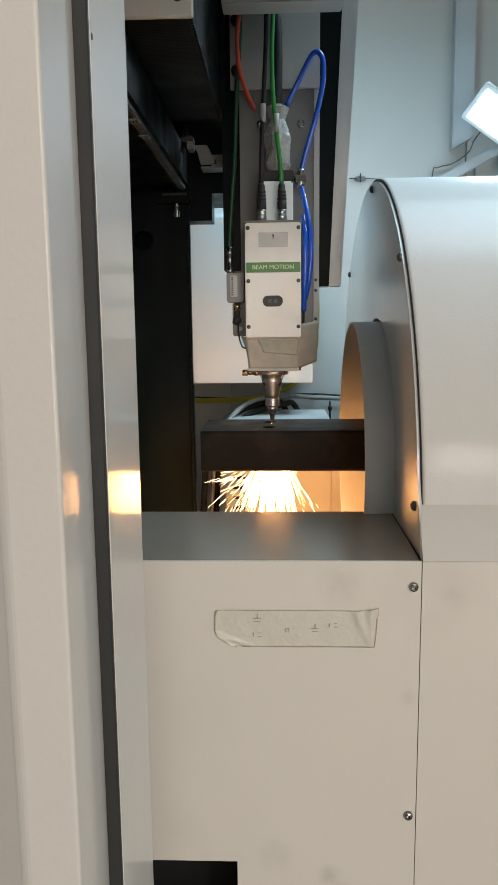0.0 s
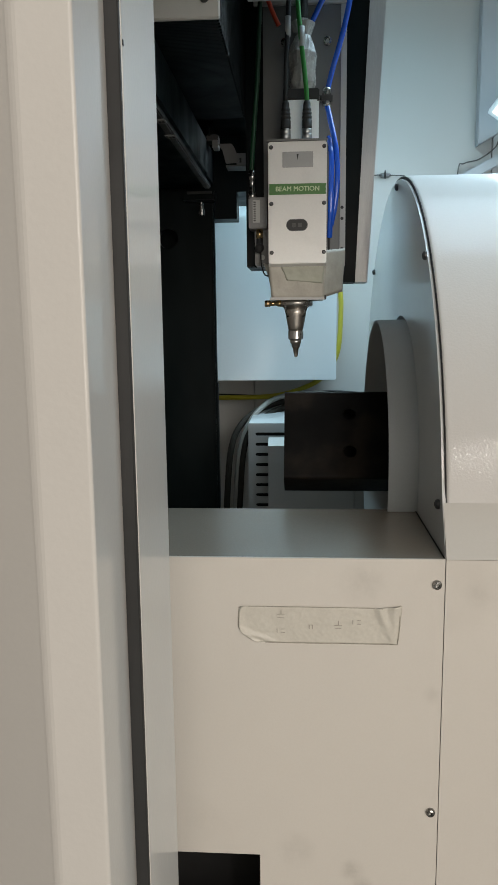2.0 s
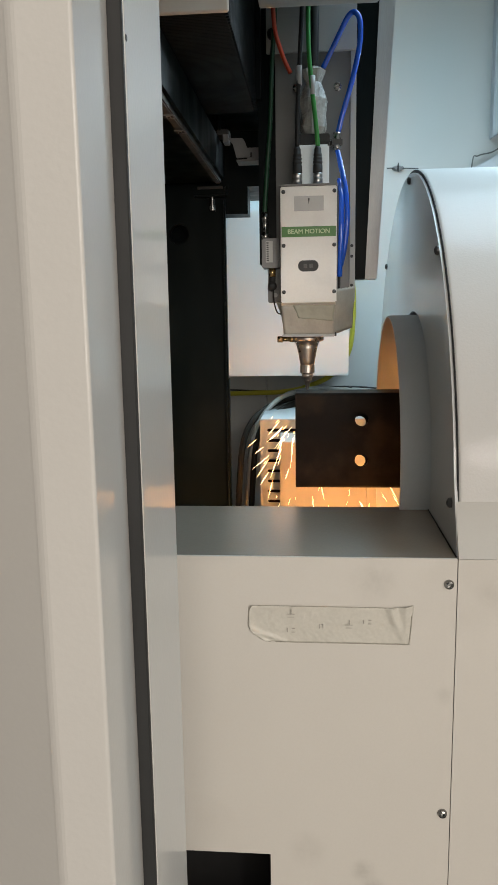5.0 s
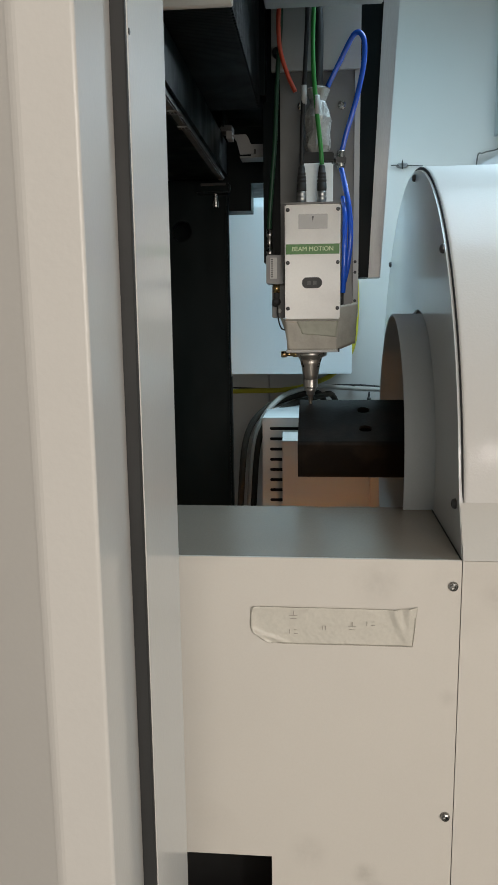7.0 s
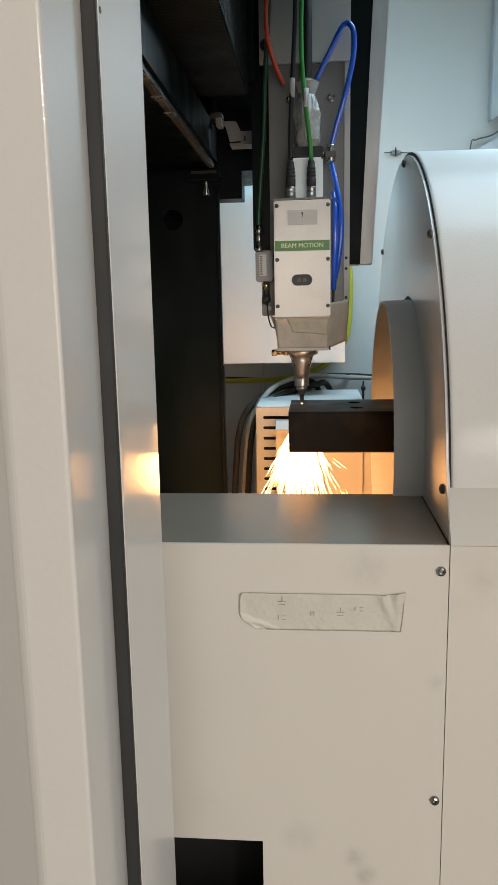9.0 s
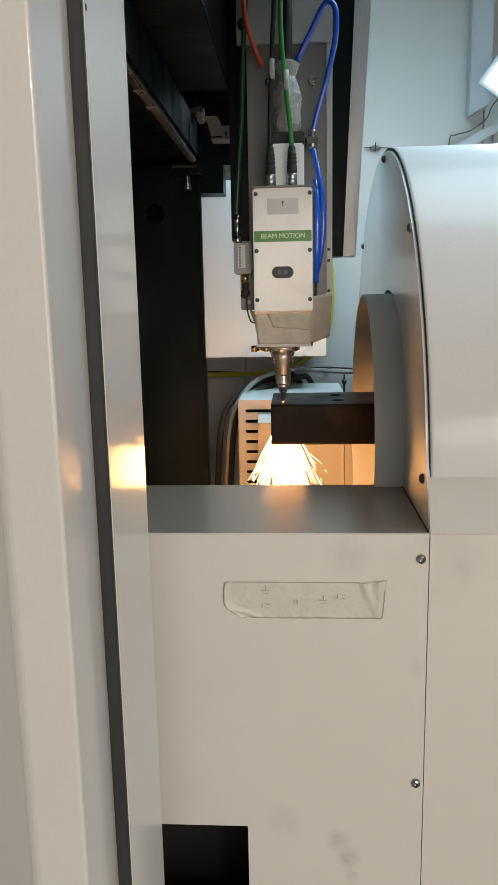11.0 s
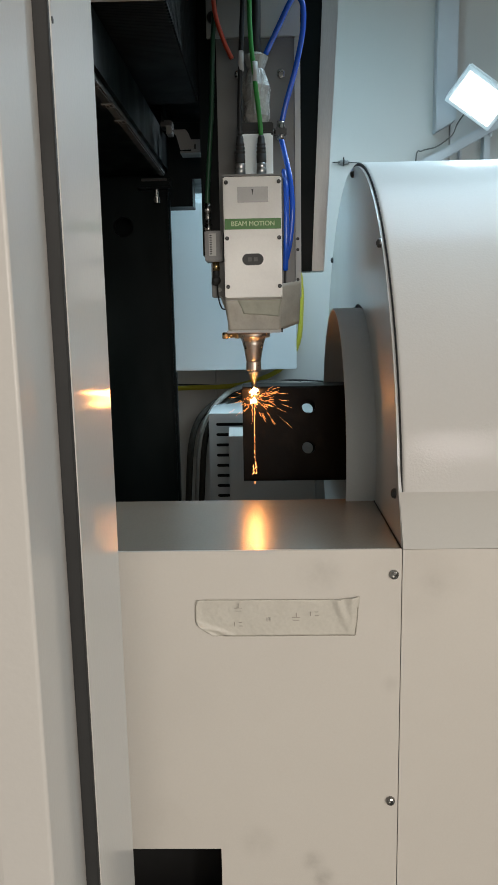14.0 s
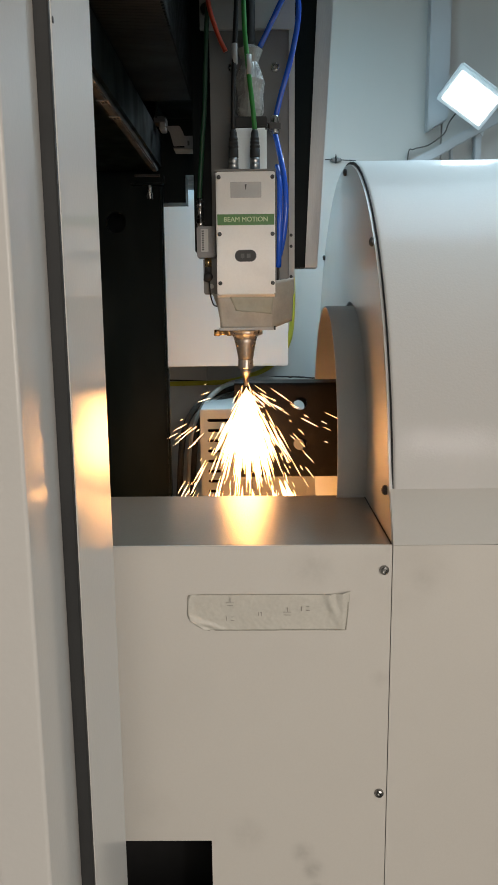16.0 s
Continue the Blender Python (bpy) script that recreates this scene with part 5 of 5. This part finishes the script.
def spark_rows(spark, rate, kind, n_frames):
    """Rows of one spark: from the nozzle along its way, again and again while the beam cuts, else at rest in the unseen
    box.
    """
    ob, way, s0, step, reach, rank = spark
    rest = Vector(REST) + Vector((rank * 0.2 - 0.1, s0 * 0.3 - 0.04, 0))
    places, turned = [], {}
    for n in range(n_frames):
        t = n / FPS
        if rank >= at_time(rate, t):
            places.append(rest)
            continue
        d = (s0 + n * step) % reach
        top = Vector((-0.0135, at_time(HEAD_ROWS, t, 1), at_time(HEAD_ROWS, t, 2)))
        tall = abs(at_time(TUBE_ROWS, t, 2)) > 50
        if kind != "left" and t < 12.9 and tall:
            top = Vector((-0.03 + 0.15 * ((rank * 37) % 1), 1.43, 1.165))
        if kind == "left" and t < 12.9:
            top = Vector((-0.037, 1.425, (1.29 - 0.14 * rank if tall else 1.215 - 0.03 * rank)))
        if kind == "left" and t < 2:
            top, d = Vector((-0.035 - 0.05 * rank, 1.41, 1.178)), d * 0.25
        if kind == "down" and t < 12.9 and not tall:
            top.z, top.y = top.z - 0.078 if t > 12.45 else top.z - 0.036, max(top.y, 1.36)
        if kind == "right" and t < 12.9:
            top.z -= 0.06
        if kind == "left" and t > 14.6:
            d *= 0.62
        turn = 0
        if kind == "left" and t < 12.9 and tall:
            turn, d = 34, d * 0.55
        if kind != "left" and 15.35 < t < 15.62:
            top, d = Vector((-0.03 + 0.17 * ((rank * 37 + n * 0.31) % 1), 1.37, 1.19 - 0.05 * ((rank * 91) % 1))), d * 0.25
        heading = Matrix.Rotation(radians(-turn), 3, "Y") @ way
        turned[n] = turn
        places.append(top + heading * (0.006 + d))
    rows = []
    for n, p in enumerate(places):
        if 0 < n < n_frames - 1 and p == places[n - 1] and p == places[n + 1]:
            continue
        rows.append((n / FPS, pose(*p, 0, -turned.get(n, 0), 0)))
    return rows


def jumps(spans):
    """Rows for a thing that lies in the unseen box but for spans of (start, end, [(seconds, x, y, z, turn)...])."""
    rows, step = [], 1 / FPS
    rest = pose(*REST)
    rows.append((-step, rest))
    for a, b, inner in spans:
        rows.append((a - step, rest))
        rows += [(t, pose(x, y, z, 0, 0, turn)) for t, x, y, z, turn in inner]
        rows.append((b + step, rest))
    rows.append((16.0, rest))
    out = []
    for t, m in rows:
        if 0 <= t <= 16.0 and (not out or t > out[-1][0] + 0.01):
            out.append((t, m))
    if out[0][0] > 0:
        out.insert(0, (0, rest))
    return out


def follow(a, b, dy, dz, every=0.1, wobble=0.003):
    """Places under the nozzle from a to b seconds, with a flicker."""
    out = []
    for k in range(int(round((b - a) / every)) + 1):
        t = a + k * every
        out.append((t, -0.0135 + dice.uniform(-wobble, wobble), at_time(HEAD_ROWS, t, 1) + dy, at_time(HEAD_ROWS, t, 2) + dz, dice.uniform(-8, 8)))
    return out


def motions():
    walk(HEAD, [(t, pose(-0.0135, y, z)) for t, y, z in HEAD_ROWS])
    walk(CARRIAGE, [(t, pose(-0.0135, y, 1.2595)) for t, y, z in HEAD_ROWS])
    walk(TUBE, [(t, pose(x, AXIS_Y, AXIS_Z, a, 0, 0)) for t, x, a in TUBE_ROWS])
    walk(SPRAY, jumps([(0, 0.9, follow(0, 0.9, 0, -0.018)), (6.4, 6.6, follow(6.4, 6.6, 0.01, -0.235)), (8.2, 12.4, follow(8.2, 12.4, 0.004, -0.018)), (14.9, 15.3, follow(14.9, 15.3, -0.004, -0.001)), (15.6, 16.0, follow(15.6, 16.0, -0.004, -0.001))]))
    walk(STREAM, jumps([(7.3, 7.5, follow(7.3, 7.5, 0, -0.03)), (12.5, 12.6, [(t, x, 1.36, 1.182, a) for t, x, y, z, a in follow(12.5, 12.6, 0, 0)]), (12.9, 13.2, follow(12.9, 13.2, -0.012, -0.003))]))
    walk(WISP, jumps([(7.4, 7.6, follow(7.4, 7.6, 0, -0.04)), (14.3, 14.8, [(t, x, 1.383, z, a) for t, x, y, z, a in follow(14.3, 14.8, 0, -0.024)]), (15.4, 15.5, follow(15.4, 15.5, -0.006, -0.004))]))
    walk(SPOT, jumps([(12.9, 15.5, [(t, x, min(y, 1.388), z, a) for t, x, y, z, a in follow(12.9, 15.5, -0.006, -0.004, wobble=0.001)])]))
    walk(SPOT_LOW, jumps([(13.3, 14.8, [(t, x, min(y, 1.385), z, a) for t, x, y, z, a in follow(13.3, 14.8, -0.010, -0.022, wobble=0.001)])]))
    walk(SPOT_FOOT, jumps([(14.3, 14.8, [(t, x, 1.384, z, a) for t, x, y, z, a in follow(14.3, 14.8, 0, -0.142, wobble=0.001)])]))
    walk(TIP, jumps([(0, 0.9, follow(0, 0.9, -0.001, -0.0012, wobble=0.0005)), (5.0, 6.6, follow(5.0, 6.6, -0.001, -0.002, wobble=0.0005)), (7.4, 12.8, follow(7.4, 12.8, -0.001, -0.0012, wobble=0.0005))]))
    walk(BURST, jumps([(13.2, 14.2, [(t, x, min(y, 1.383), z, a * 3) for t, x, y, z, a in follow(13.2, 14.2, -0.012, -0.018, wobble=0.002)])]))
    walk(THREAD, jumps([(13.5, 14.9, [(t, x, 1.383, z, a * 5) for t, x, y, z, a in follow(13.5, 14.9, 0, -0.012, wobble=0.001)])]))
    walk(PIT, jumps([(0.95, 1.0, [(t, 0.05, 1.43, 0.75, 0) for t in (0.95, 1.0)]), (5.0, 6.3, [(t, 0.06, 1.43, 1.03, 0) for t in (5.0, 6.3)]), (6.9, 8.1, [(t, 0.05, 1.43, z, 0) for t, z in ((6.9, 0.50), (7.2, 0.52), (7.3, 1.05), (8.1, 1.06))]), (12.5, 13.7, [(t, 0.03, 1.40, z, 0) for t, z in ((12.5, 1.03), (12.75, 1.0), (13.0, 0.90), (13.2, 0.80), (13.4, 0.74), (13.7, 0.68))]), (15.3, 15.6, [(t, 0.03, 1.42, 0.93, 0) for t in (15.3, 15.6)])]))
    for ob, t, (x, y, z), drop in STRAY:
        over = (x - 0.012, TABLE_BACK - 0.06, TABLE_Z + 0.03)
        walk(ob, jumps([(t - 0.1, t + 0.1, [(t - 0.1, *over, 0), (t - 1 / FPS, x, y, z + drop * 0.33, 0), (t, x, y, z, 0), (t + 1 / FPS, x, y, z - drop * 0.36, 0), (t + 2 / FPS, x, y, max(0.1, z - drop * 0.75), 0)])]))
    n_frames = frame(16.0)
    for group, rate, kind in ((DOWN, DOWN_RATE, "down"), (LEFT, LEFT_RATE, "left"), (RIGHT, RIGHT_RATE, "right")):
        for spark in group:
            walk(spark[0], spark_rows(spark, rate, kind, n_frames))


motions()
